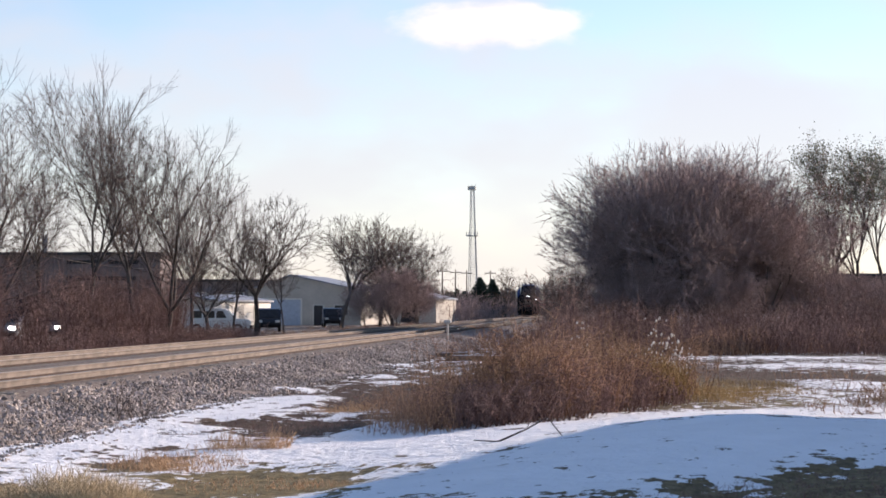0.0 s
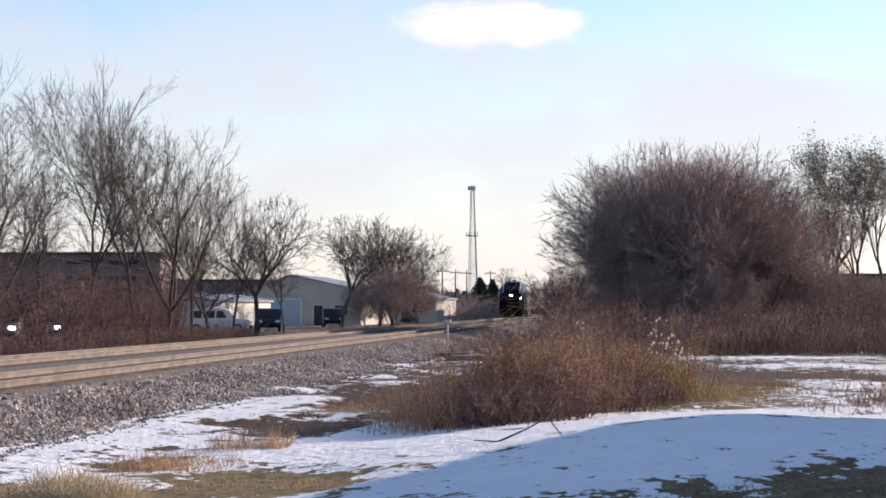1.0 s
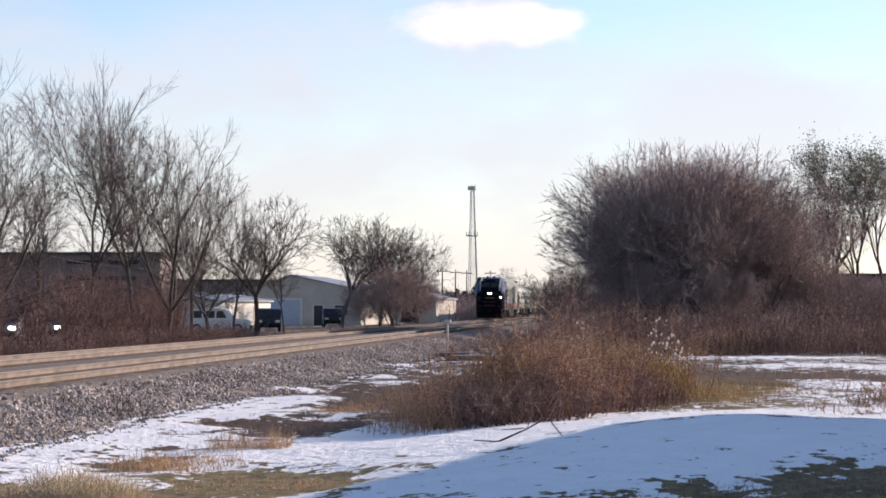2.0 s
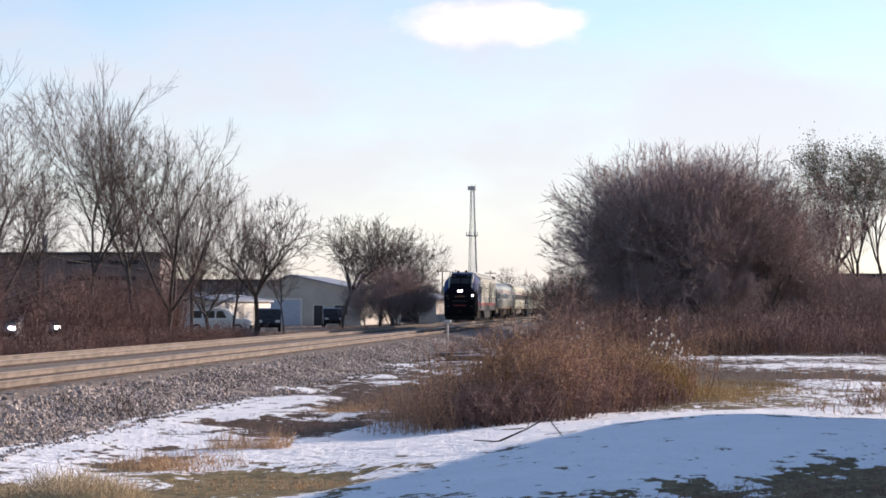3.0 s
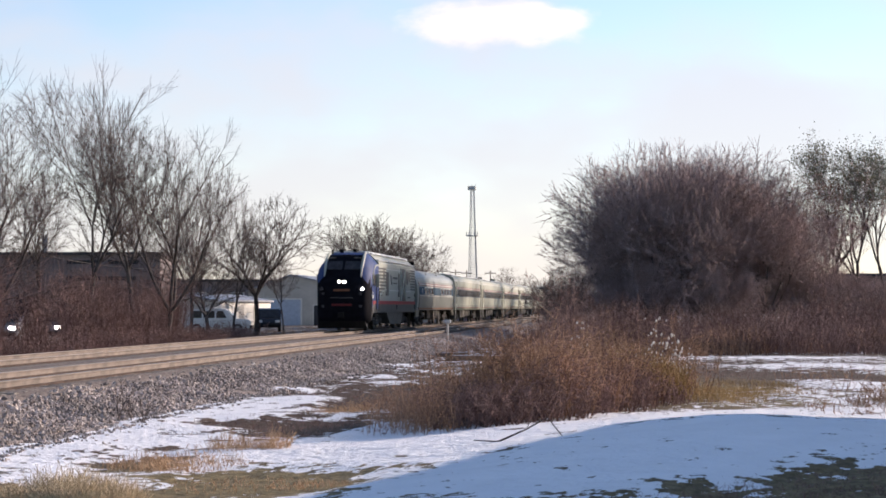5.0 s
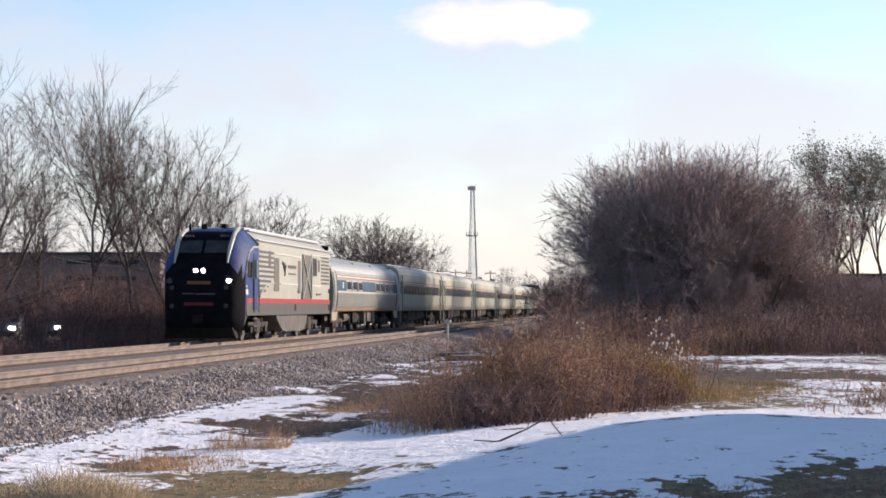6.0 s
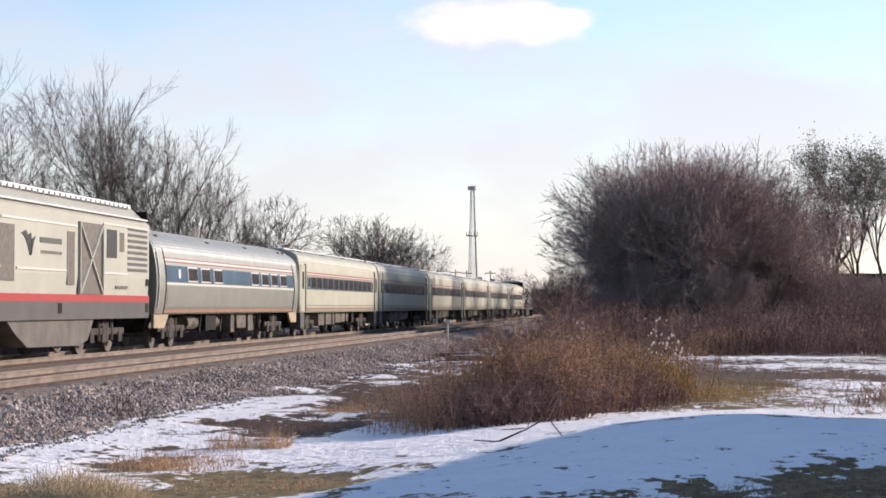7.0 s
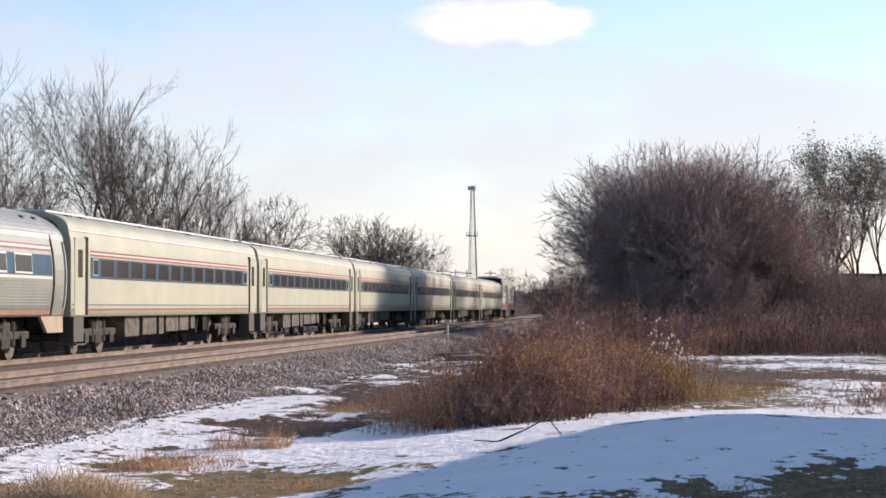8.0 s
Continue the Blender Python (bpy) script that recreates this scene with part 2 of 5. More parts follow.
BARE = [(4.8, 17.8, 2.7, 2.4, 2.0), (3.4, 27.5, 2.3, 0.45, 0.8), (6.3, 27.9, 1.6, 0.5, 0.85), (1.3, 26.0, 0.8, 0.4, 0.5), (-2.26, 34.2, 0.8, 1.95, 1.3), (-3.79, 35.2, 0.83, 0.86, 1.1), (-4.15, 32.4, 0.45, 0.44, 0.9), (-1.78, 41.8, 0.52, 2.2, 1.0),
        (-4.3, 29.1, 0.48, 0.35, 0.7), (-2.3, 23.4, 0.85, 1.35, 1.4), (-1.4, 23.2, 0.38, 0.67, 1.1), (-4.0, 26.4, 0.51, 0.97, 1.0), (-4.12, 21.6, 0.7, 0.9, 1.1), (-4.92, 23.3, 0.32, 0.38, 0.6), (-2.71, 29.4, 0.49, 0.6, 0.7),
        (10.1, 58.9, 1.46, 3.4, 1.0), (11.9, 57.5, 0.79, 3.2, 0.9), (7.5, 55.7, 1.7, 9.0, 1.1), (12.3, 64.1, 1.06, 1.7, 0.6), (8.9, 45.8, 0.51, 1.45, 0.5), (1.5, 45, 3.2, 8, 0.7)]


def snow_at(r, d):
    s = 0.02
    for cr, cd, sr, sd, v in SNOW:
        s += v * fall(r, d, cr, cd, sr, sd)
    s = min(s, 1.35)
    for cr, cd, sr, sd, v in BARE:
        s -= v * fall(r, d, cr, cd, sr, sd)
    return s


def green_at(r, d):
    """How much of the bare ground is olive lawn rather than brown litter."""
    g = 0.15 + fall(r, d, -2.4, 23.5, 2.6, 3.6) + 0.9 * fall(r, d, 4.5, 17, 6, 5) + 1.0 * fall(r, d, 6.2, 44, 3.2, 9)
    return min(g, 1.0)


def graded(lo, hi, step, out, ratio=1.35):
    mid = list(np.arange(lo, hi + 1e-6, step))
    a, s = [], step
    v = hi
    while v < out:
        s *= ratio
        v += s
        a.append(v)
    b, s = [], step
    v = lo
    while v > -out:
        s *= ratio
        v -= s
        b.append(v)
    return b[::-1] + mid + a


def ground_material():
    m = bpy.data.materials.new("snow patches on winter grass")
    m.use_nodes = True
    t = m.node_tree
    L = t.links.new
    b = t.nodes["Principled BSDF"]
    co = t.nodes.new("ShaderNodeTexCoord")

    def noise_tex(scale, detail=6.0, stretch=None, rough=0.6):
        n = t.nodes.new("ShaderNodeTexNoise")
        n.inputs["Scale"].default_value = scale
        n.inputs["Detail"].default_value = detail
        n.inputs["Roughness"].default_value = rough
        if stretch:
            mp = t.nodes.new("ShaderNodeMapping")
            mp.inputs["Scale"].default_value = stretch
            L(co.outputs["Object"], mp.inputs["Vector"])
            L(mp.outputs[0], n.inputs["Vector"])
        else:
            L(co.outputs["Object"], n.inputs["Vector"])
        return n.outputs[0]

    def ramp(src, p0, c0, p1, c1):
        r = t.nodes.new("ShaderNodeValToRGB")
        r.color_ramp.elements[0].position, r.color_ramp.elements[0].color = p0, (*c0, 1)
        r.color_ramp.elements[1].position, r.color_ramp.elements[1].color = p1, (*c1, 1)
        L(src, r.inputs[0])
        return r.outputs[0]

    def math_node(op, a, c):
        n = t.nodes.new("ShaderNodeMath")
        n.operation = op
        for i, v in enumerate((a, c)):
            if isinstance(v, float):
                n.inputs[i].default_value = v
            else:
                L(v, n.inputs[i])
        return n.outputs[0]

    def mixc(f, a, c):
        n = t.nodes.new("ShaderNodeMix")
        n.data_type = "RGBA"
        L(f, n.inputs[0])
        L(a, n.inputs[6])
        L(c, n.inputs[7])
        return n.outputs[2]

    def attr(name):
        n = t.nodes.new("ShaderNodeAttribute")
        n.attribute_name = name
        return n.outputs["Fac"]

    litter = ramp(noise_tex(5.0, 10, (1, 0.6, 1), 0.75), 0.38, (0.022, 0.012, 0.010), 0.68, (0.115, 0.062, 0.046))
    lawn = ramp(noise_tex(8.0, 10, (1, 0.7, 1), 0.72), 0.36, (0.09, 0.068, 0.028), 0.68, (0.33, 0.25, 0.12))
    bare = mixc(math_node("MULTIPLY", attr("green"), 1.0), litter, lawn)
    white = ramp(noise_tex(1.2, 5), 0.3, (0.86, 0.86, 0.85), 0.7, (0.93, 0.925, 0.915))
    edge = math_node("ADD", attr("snow"), math_node("MULTIPLY", math_node("SUBTRACT", noise_tex(0.6, 10, (0.8, 1, 1), 0.62), 0.5), 1.3))
    fine = math_node("ADD", edge, math_node("MULTIPLY", math_node("SUBTRACT", noise_tex(1.7, 6, (1, 0.8, 1), 0.6), 0.5), 3.5))
    fine = math_node("ADD", fine, math_node("MULTIPLY", math_node("SUBTRACT", noise_tex(5.5, 6, (1, 0.8, 1), 0.65), 0.5), 3.2))
    cover = t.nodes.new("ShaderNodeMapRange")
    cover.inputs["From Min"].default_value, cover.inputs["From Max"].default_value = 0.37, 0.43
    L(fine, cover.inputs["Value"])
    L(mixc(cover.outputs[0], bare, white), b.inputs["Base Color"])
    b.inputs["Roughness"].default_value = 0.85
    b.inputs["Specular IOR Level"].default_value = 0.2
    bp = t.nodes.new("ShaderNodeBump")
    bp.inputs["Strength"].default_value = 0.6
    bp.inputs["Distance"].default_value = 0.11
    L(math_node("ADD", math_node("MULTIPLY", cover.outputs[0], 0.6), math_node("ADD", math_node("MULTIPLY", noise_tex(9.0, 5), 0.6), math_node("MULTIPLY", noise_tex(2.3, 4), 1.9))), bp.inputs["Height"])
    L(bp.outputs[0], b.inputs["Normal"])
    return m


def build_ground():
    xs = graded(-14, 26, 0.25, 3500, 1.4)
    ys = graded(12, 90, 0.3, 4200, 1.3)
    verts, snow, green = [], [], []
    for y in ys:
        for x in xs:
            r, d = side(x, y)
            s = snow_at(r, d)
            verts.append((x, y, height(x, y) + 0.05 * max(0, min(1, (s - 0.25) * 3))))
            snow.append(s)
            green.append(green_at(r, d))
    w = len(xs)
    faces = [(j * w + i, j * w + i + 1, (j + 1) * w + i + 1, (j + 1) * w + i) for j in range(len(ys) - 1) for i in range(w - 1)]
    me = mesh_of("ground", verts, faces, ground_material(), True)
    for name, values in (("snow", snow), ("green", green)):
        a = me.attributes.new(name, "FLOAT", "POINT")
        a.data.foreach_set("value", values)
    tagged(new("ground", me), "winter grass and litter with melting snow patches", "ground", kind="structure")


build_ground()


# ---- tracks ----
def stain_ballast(m):
    """Brown rust dust on the stones along the rails."""
    t = m.node_tree
    b = t.nodes["Principled BSDF"]
    src = b.inputs["Base Color"].links[0].from_socket
    mx = t.nodes.new("ShaderNodeMix")
    mx.data_type = "RGBA"
    at = t.nodes.new("ShaderNodeAttribute")
    at.attribute_name = "rust"
    t.links.new(at.outputs["Fac"], mx.inputs[0])
    t.links.new(src, mx.inputs[6])
    n = t.nodes.new("ShaderNodeTexNoise")
    n.inputs["Scale"].default_value = 11
    n.inputs["Detail"].default_value = 5
    r = t.nodes.new("ShaderNodeValToRGB")
    r.color_ramp.elements[0].position, r.color_ramp.elements[0].color = 0.35, (0.135, 0.10, 0.08, 1)
    r.color_ramp.elements[1].position, r.color_ramp.elements[1].color = 0.7, (0.33, 0.27, 0.215, 1)
    co = t.nodes.new("ShaderNodeTexCoord")
    t.links.new(co.outputs["Object"], n.inputs["Vector"])
    t.links.new(n.outputs[0], r.inputs[0])
    t.links.new(r.outputs[0], mx.inputs[7])
    t.links.new(mx.outputs[2], b.inputs["Base Color"])


stain_ballast(M["ballast"])


def build_ballast():
    y0, y1 = -40.0, 620.0
    prof = [(-21.8, GROUND - 0.3), (-18.9, -0.22), (-18.0, -0.185), (-15.45, -0.17), (-14.5, -0.16), (-13.55, -0.17), (-11.02, -0.17), (-10.6, -0.21), (-8.7, GROUND - 0.06), (-8.3, GROUND - 0.35)]
    ys = list(np.arange(y0, 130, 0.5)) + list(np.arange(130, y1, 6.0))
    # denser across the near shoulder
    xs = []
    for (xa, za), (xb, zb) in zip(prof, prof[1:]):
        n = max(1, int((xb - xa) / 0.25))
        xs += [(xa + (xb - xa) * i / n, za + (zb - za) * i / n) for i in range(n)]
    xs.append(prof[-1])
    verts = []
    for y in ys:
        for x, z in xs:
            k = 0.05 if -13 < x < -8.4 and y < 130 else 0.02
            verts.append((x + 0.35 * noise.noise((y * 0.3, 0, 5)) * (1 if x > -9.5 else 0), y, z + k * noise.noise((x * 3, y * 3, 1))))
    w = len(xs)
    faces = [(j * w + i, j * w + i + 1, (j + 1) * w + i + 1, (j + 1) * w + i) for j in range(len(ys) - 1) for i in range(w - 1)]
    me = mesh_of("ballast_bed", verts, faces, M["ballast"])
    a = me.attributes.new("rust", "FLOAT", "POINT")
    a.data.foreach_set("value", [max(0.0, min(1.0, (-10.25 - v[0]) / 0.5)) for v in verts])
    bed = tagged(new("ballast_bed", me), "raised bed of grey pinkish crushed stone ballast", "ballast", kind="structure")
    # loose stones on the shoulder
    r = random.Random(3)
    base = [Vector(p) for p in ((1, 0, 0), (-1, 0, 0), (0, 1, 0), (0, -1, 0), (0, 0, 1), (0, 0, -1))]
    tri = [(0, 2, 4), (2, 1, 4), (1, 3, 4), (3, 0, 4), (2, 0, 5), (1, 2, 5), (3, 1, 5), (0, 3, 5)]
    vs, fs = [], []
    for i in range(26000):
        y = 22 + 88 * r.random() ** 1.5
        x = -10.45 + 1.95 * r.random() + 0.25 * r.gauss(0, 1) * (r.random() < 0.3)
        t = min(1, max(0, (x + 10.6) / 1.9))
        z = -0.21 + (GROUND + 0.15) * t * 1.0 + 0.02
        if x > -8.7:
            z = height(x, y) + 0.03
        s = r.uniform(0.03, 0.06)
        q = Euler((r.random() * 6, r.random() * 6, r.random() * 6)).to_matrix()
        n = len(vs)
        for p in base:
            vs.append(q @ Vector((p.x * s * r.uniform(0.7, 1.4), p.y * s * r.uniform(0.7, 1.2), p.z * s * r.uniform(0.5, 1.0))) + Vector((x, y, z)))
        fs += [(a + n, b + n, c + n) for a, b, c in tri]
    tagged(new("ballast_stones", mesh_of("ballast_stones", vs, fs, M["stone"])), "loose crushed stones on the ballast shoulder", "stones", kind="stuff")
    return bed


def build_track(cx, label):
    track = tagged(empty("railway_track", Matrix.Translation((cx, 0, 0))), label, "railway track", kind="structure")
    y0, y1 = -40.0, 600.0
    for s in (-1, 1):
        c = s * 0.755
        prof = [(c - 0.075, -0.17), (c + 0.075, -0.17), (c + 0.075, -0.155), (c + 0.012, -0.13), (c + 0.012, -0.045), (c + 0.036, -0.035), (c + 0.036, -0.006), (c - 0.036, -0.006), (c - 0.036, -0.035), (c - 0.012, -0.045), (c - 0.012, -0.13), (c - 0.075, -0.155)]
        rail = part("rail", prism(prof, "y", y0, y1), M["rail_side"], track, "rusty steel rail with a polished head")
        # dark brown strip that draws a line along the rail's base
        part("rail_foot", boxes((c - 0.082, c + 0.082, y0, y1, -0.172, -0.125)), M["rail_foot"], rail, "dark brown strip along the rail foot")
        part("rail_head", boxes((c - 0.03, c + 0.03, y0, y1, -0.006, 0.0)), M["rail_top"], rail)
    tie_me = bpy.data.meshes.new("sleeper")
    bm = boxes((-1.3, 1.3, -0.13, 0.13, -0.36, -0.165), bevel=0.025)
    bm.to_mesh(tie_me)
    bm.free()
    tie_me.materials.append(M["tie"])
    r = random.Random(int(-cx * 10))
    n = int((y1 - 20) / 0.61)
    far = bmesh.new()
    for i in range(n):
        y = 20 + i * 0.61
        if i < 290:
            piece("sleeper", tie_me, track, m=pose(r.uniform(-0.03, 0.03), y, 0, 0, 0, r.uniform(-0.6, 0.6)))
        elif y < 420:
            box(far, -1.3, 1.3, y - 0.13, y + 0.13, -0.36, -0.165)
    ob = part("far_sleepers", far, M["tie"], track)
    ob["kind"] = "stuff"


build_ballast()


# ---- trees ----
def tubes(name, segs, sides, material, parent, label=""):
    """One mesh of tapered sticks: (start, end, radius, radius)."""
    a = np.array([s[0] for s in segs], float)
    b = np.array([s[1] for s in segs], float)
    ra = np.array([s[2] for s in segs], float)[:, None]
    rb = np.array([s[3] for s in segs], float)[:, None]
    d = b - a
    d /= np.linalg.norm(d, axis=1)[:, None] + 1e-9
    ref = np.where(np.abs(d[:, 2:3]) < 0.9, np.array([[0, 0, 1.0]]), np.array([[1.0, 0, 0]]))
    u = np.cross(d, ref)
    u /= np.linalg.norm(u, axis=1)[:, None]
    v = np.cross(d, u)
    rings = []
    for base, rad in ((a, ra), (b, rb)):
        for k in range(sides):
            t = 2 * math.pi * k / sides
            rings.append(base + rad * (math.cos(t) * u + math.sin(t) * v))
    verts = np.stack(rings, 1).reshape(-1, 3)
    n = len(segs)
    idx = np.arange(n)[:, None] * (2 * sides)
    quads = [np.concatenate([idx + k, idx + (k + 1) % sides, idx + sides + (k + 1) % sides, idx + sides + k], 1) for k in range(sides)]
    faces = np.stack(quads, 1).reshape(-1, 4)
    me = bpy.data.meshes.new(name)
    me.vertices.add(len(verts))
    me.vertices.foreach_set("co", verts.ravel())
    me.loops.add(faces.size)
    me.loops.foreach_set("vertex_index", faces.ravel())
    me.polygons.add(len(faces))
    me.polygons.foreach_set("loop_start", np.arange(0, faces.size, 4))
    me.update(calc_edges=True)
    me.materials.append(material)
    if parent is None:
        ob = new(name, me)
        if label:
            ob["label"] = label
        return ob
    return piece(name, me, parent, label)


def leaves(name, spots, size, material, parent, r, label=""):
    vs, fs = [], []
    for p in spots:
        q = Euler((r.random() * 6, r.random() * 6, r.random() * 6)).to_matrix()
        s = size * r.uniform(0.6, 1.3)
        n = len(vs)
        for c in ((-0.5, -1, 0), (0.5, -0.2, 0.15), (0.3, 1, 0), (-0.5, 0.4, -0.15)):
            vs.append(Vector(p) + q @ (Vector(c) * s))
        fs.append((n, n + 1, n + 2, n + 3))
    return piece(name, mesh_of(name, vs, fs, material), parent, label)


def grow(r, h, trunk=0.3, limbs=3, spread=28, levels=6, ratio=0.8, lateral=2, thick=0.013, stems=1, stem_lean=14, up=0.07, wobble=0.07, twig=0.007, reach=0.62):
    """Limb and twig sticks of a bare forking tree about h metres tall, standing at the origin."""
    limb, fine, tips = [], [], []
    first = h * (1 - trunk) * (1 - ratio) / (1 - ratio ** levels)

    def turned(d, angle, az):
        a = d.orthogonal().normalized()
        b = d.cross(a)
        return (d * math.cos(angle) + (a * math.cos(az) + b * math.sin(az)) * math.sin(angle)).normalized()

    def branch(p, d, length, rad, level):
        n = 4 if level == 0 else (3 if level < 4 else (2 if level < levels else 1))
        end = max(twig * 0.5, rad * (0.82 if level < levels else 0.4))
        pts = [(p, rad, d)]
        for i in range(n):
            d = (d + Vector((r.gauss(0, wobble), r.gauss(0, wobble), r.gauss(0, wobble) + up * (level > 0)))).normalized()
            q = p + d * (length / n)
            ra = rad + (end - rad) * (i + 1) / n
            (limb if level < 3 else fine).append((p, q, pts[-1][1], ra))
            p = q
            pts.append((q, ra, d))
        if level >= levels:
            tips.append(p)
            return
        if level:
            for j in range(lateral + (r.random() < 0.4)):
                k = r.randrange(n)
                o, ra, ax = pts[k][0].lerp(pts[k + 1][0], r.random()), pts[k][1], pts[k + 1][2]
                branch(o, turned(ax, radians(r.uniform(30, 58)), r.random() * 6.283), length * reach * r.uniform(0.6, 1.2), max(twig, ra * 0.45), min(levels, level + 2))
        k = limbs if level == 0 else (3 if r.random() < 0.25 else 2)
        az = r.random() * 6.283
        grown = length * ratio if level else first
        for c in range(k):
            lead = 0.45 if c == 0 and k == 2 else 1.0
            an = radians(spread * lead * r.uniform(0.6, 1.3))
            branch(p, turned(d, an, az + 6.283 * c / k + r.gauss(0, 0.3)), grown * r.uniform(0.8, 1.15), max(twig, rad * (0.70 if lead < 1 else 0.56)), level + 1)

    for s in range(stems):
        lean = radians(stem_lean) * (0.15 if stems == 1 else r.uniform(0.25, 1.2))
        az = r.random() * 6.283 if stems == 1 else 6.283 * (s + r.uniform(-0.3, 0.3)) / stems
        d = Vector((math.cos(az) * math.sin(lean), math.sin(az) * math.sin(lean), math.cos(lean)))
        out = 0.10 * (stems > 1)
        branch(Vector((math.cos(az) * out, math.sin(az) * out, -0.1)), d, h * trunk * r.uniform(0.8, 1.1), h * thick * (1 if stems == 1 else 0.6), 0)
    return limb, fine, tips


def tree(name, seed, label, twig_mat, category="tree", leaf=None, leaf_n=0, leaf_size=0.1, **kw):
    r = random.Random(seed)
    limbs, twigs, tips = grow(r, **kw)
    t = tagged(empty(name), label, category)
    tubes("trunk", limbs, 6, M["bark"], t)
    tubes("crown", twigs, 3, twig_mat, t)
    if leaf:
        top = sorted(tips, key=lambda p: -p.z)[: int(len(tips) * 0.75)]
        sp = [top[r.randrange(len(top))] + Vector((r.gauss(0, 0.22), r.gauss(0, 0.22), r.gauss(0, 0.22))) for i in range(leaf_n)]
        leaves("leaves", sp, leaf_size, leaf, t, r)
    return t


def stand(t, x, y, turn=0.0, scale=1.0, z=GROUND, copy=True):
    m = Matrix.LocRotScale((x, y, z), Euler((0, 0, radians(turn))), None)
    if copy:
        t = copy_thing(t, m)
    else:
        t.matrix_basis = m
    t.scale = (scale, scale, scale)
    return t


# bare roadside trees in a row behind the tracks
tall = [tree("bare_tree", 11 + i, "tall bare deciduous tree with steep limbs and fine grey twigs", M["twig"], h=12.0, trunk=0.30, limbs=3, spread=18, levels=7, ratio=0.80, lateral=2, thick=0.0105, twig=0.0075, up=0.05, wobble=0.09) for i in range(3)]
forked = [tree("bare_tree", 31 + i, "bare spreading deciduous tree with a low fork", M["twig"], h=11.5, trunk=0.20, limbs=4, spread=29, levels=7, ratio=0.79, lateral=2, thick=0.0135, twig=0.0075, up=0.05, wobble=0.09) for i in range(2)]
low = [tree("bare_tree", 51 + i, "bare round-crowned tree with dense brown twigs", M["twig"], h=8.0, trunk=0.30, limbs=5, spread=36, levels=7, ratio=0.78, lateral=1 + i, thick=0.016, twig=0.0095, up=0.05, wobble=0.09) for i in range(2)]
tangle = [tree("thicket_tree", 71 + i, "dense bare brown many-stemmed thicket tree", M["twig_red"], h=10.0, trunk=0.14, limbs=3, spread=28, levels=7, ratio=0.76, lateral=2, thick=0.013, stems=3, stem_lean=13, twig=0.0115, up=0.04, wobble=0.12) for i in range(3)]
leafy = [tree("leafy_tree", 91 + i, "tall slender tree still holding withered leaves", M["twig_red"], h=13.5, trunk=0.42, limbs=3, spread=17, levels=6, ratio=0.8, lateral=1, thick=0.010, leaf=M["leaf_olive"] if i == 0 else M["leaf_rust"], leaf_n=5200 if i == 0 else 1600, leaf_size=0.062, twig=0.010) for i in range(2)]
TALL = {}
for t in tall + forked + low + tangle + leafy:
    TALL[t.name] = max(v.co.z for o in t.children for v in o.data.vertices)
placed = set()


def plant(t, u, d, h, turn):
    """Stand the tree, or a copy of it, at a bearing and depth, h metres tall."""
    x, y = spot(u, d)
    first = t.name not in placed
    placed.add(t.name)
    return stand(t, x, y, turn, h / TALL[t.name], height(x, y) - 0.05, copy=not first)


for k, (t, u, d, h) in enumerate([(forked[0], -0.2225, 88, 12.4), (forked[1], -0.231, 84, 13.0), (tall[0], -0.1975, 104, 10.4), (tall[1], -0.1735, 95, 14.0), (tall[2], -0.150, 100, 13.4), (forked[0], -0.1345, 101, 12.4), (tall[0], -0.1235, 112, 10.8),
                                   (forked[1], -0.113, 122, 9.8), (tall[1], -0.1028, 124, 9.8), (low[0], -0.0918, 127, 9.0), (tall[2], -0.0775, 150, 7.8),
                                   (low[0], -0.0495, 186, 10.8), (low[1], -0.031, 190, 10.9), (low[0], -0.024, 196, 10.4), (low[1], -0.0125, 203, 8.8), (tangle[0], -0.031, 186, 6.6), (tangle[1], -0.022, 187, 6.2), (tangle[2], -0.038, 190, 5.0), (tangle[0], -0.012, 192, 5.2), (tangle[1], -0.026, 184, 4.6)]):
    plant(t, u, d, h, k * 67.0)
# dense tangle of bare trees beside the tracks
for k, (u, d, h) in enumerate([(0.0820, 130, 5.6), (0.0975, 132, 10.4), (0.1045, 134, 13.2), (0.110, 132, 12.6), (0.111, 133, 12.9), (0.127, 134, 13.0), (0.143, 133, 12.4), (0.158, 134, 10.4), (0.171, 135, 7.6), (0.1005, 144, 14.0), (0.108, 147, 14.3), (0.120, 146, 14.0), (0.136, 147, 13.6), (0.151, 146, 12.2), (0.0875, 140, 8.4),
                               (0.100, 127, 5.4), (0.135, 127, 5.4), (0.180, 134, 5.6), (0.194, 136, 5.0), (0.213, 137, 4.8)]):
    plant(tangle[k % 3], u, d, h, k * 73.0)
# trees added along the tracks, hidden by the thicket, to shade the train
for k in range(9):
    y = 158 + k * 14.5
    x = 0.2 + 2.2 * math.sin(k * 2.3)
    t = tangle[k % 3] if k % 3 else low[k % 2]
    stand(t, x, y, k * 61.0, (12.0 + 1.2 * math.sin(k * 1.7)) / TALL[t.name])
for k, (i, u, d, h) in enumerate([(0, 0.193, 150, 15.4), (1, 0.186, 154, 12.2), (0, 0.203, 158, 15.8), (0, 0.2165, 148, 15.0), (1, 0.209, 144, 11.6), (1, 0.179, 152, 11.6), (0, 0.231, 152, 14.6), (1, 0.1985, 147, 11.0), (1, 0.183, 147, 12.2)]):
    plant(leafy[i], u, d, h, k * 95.0)


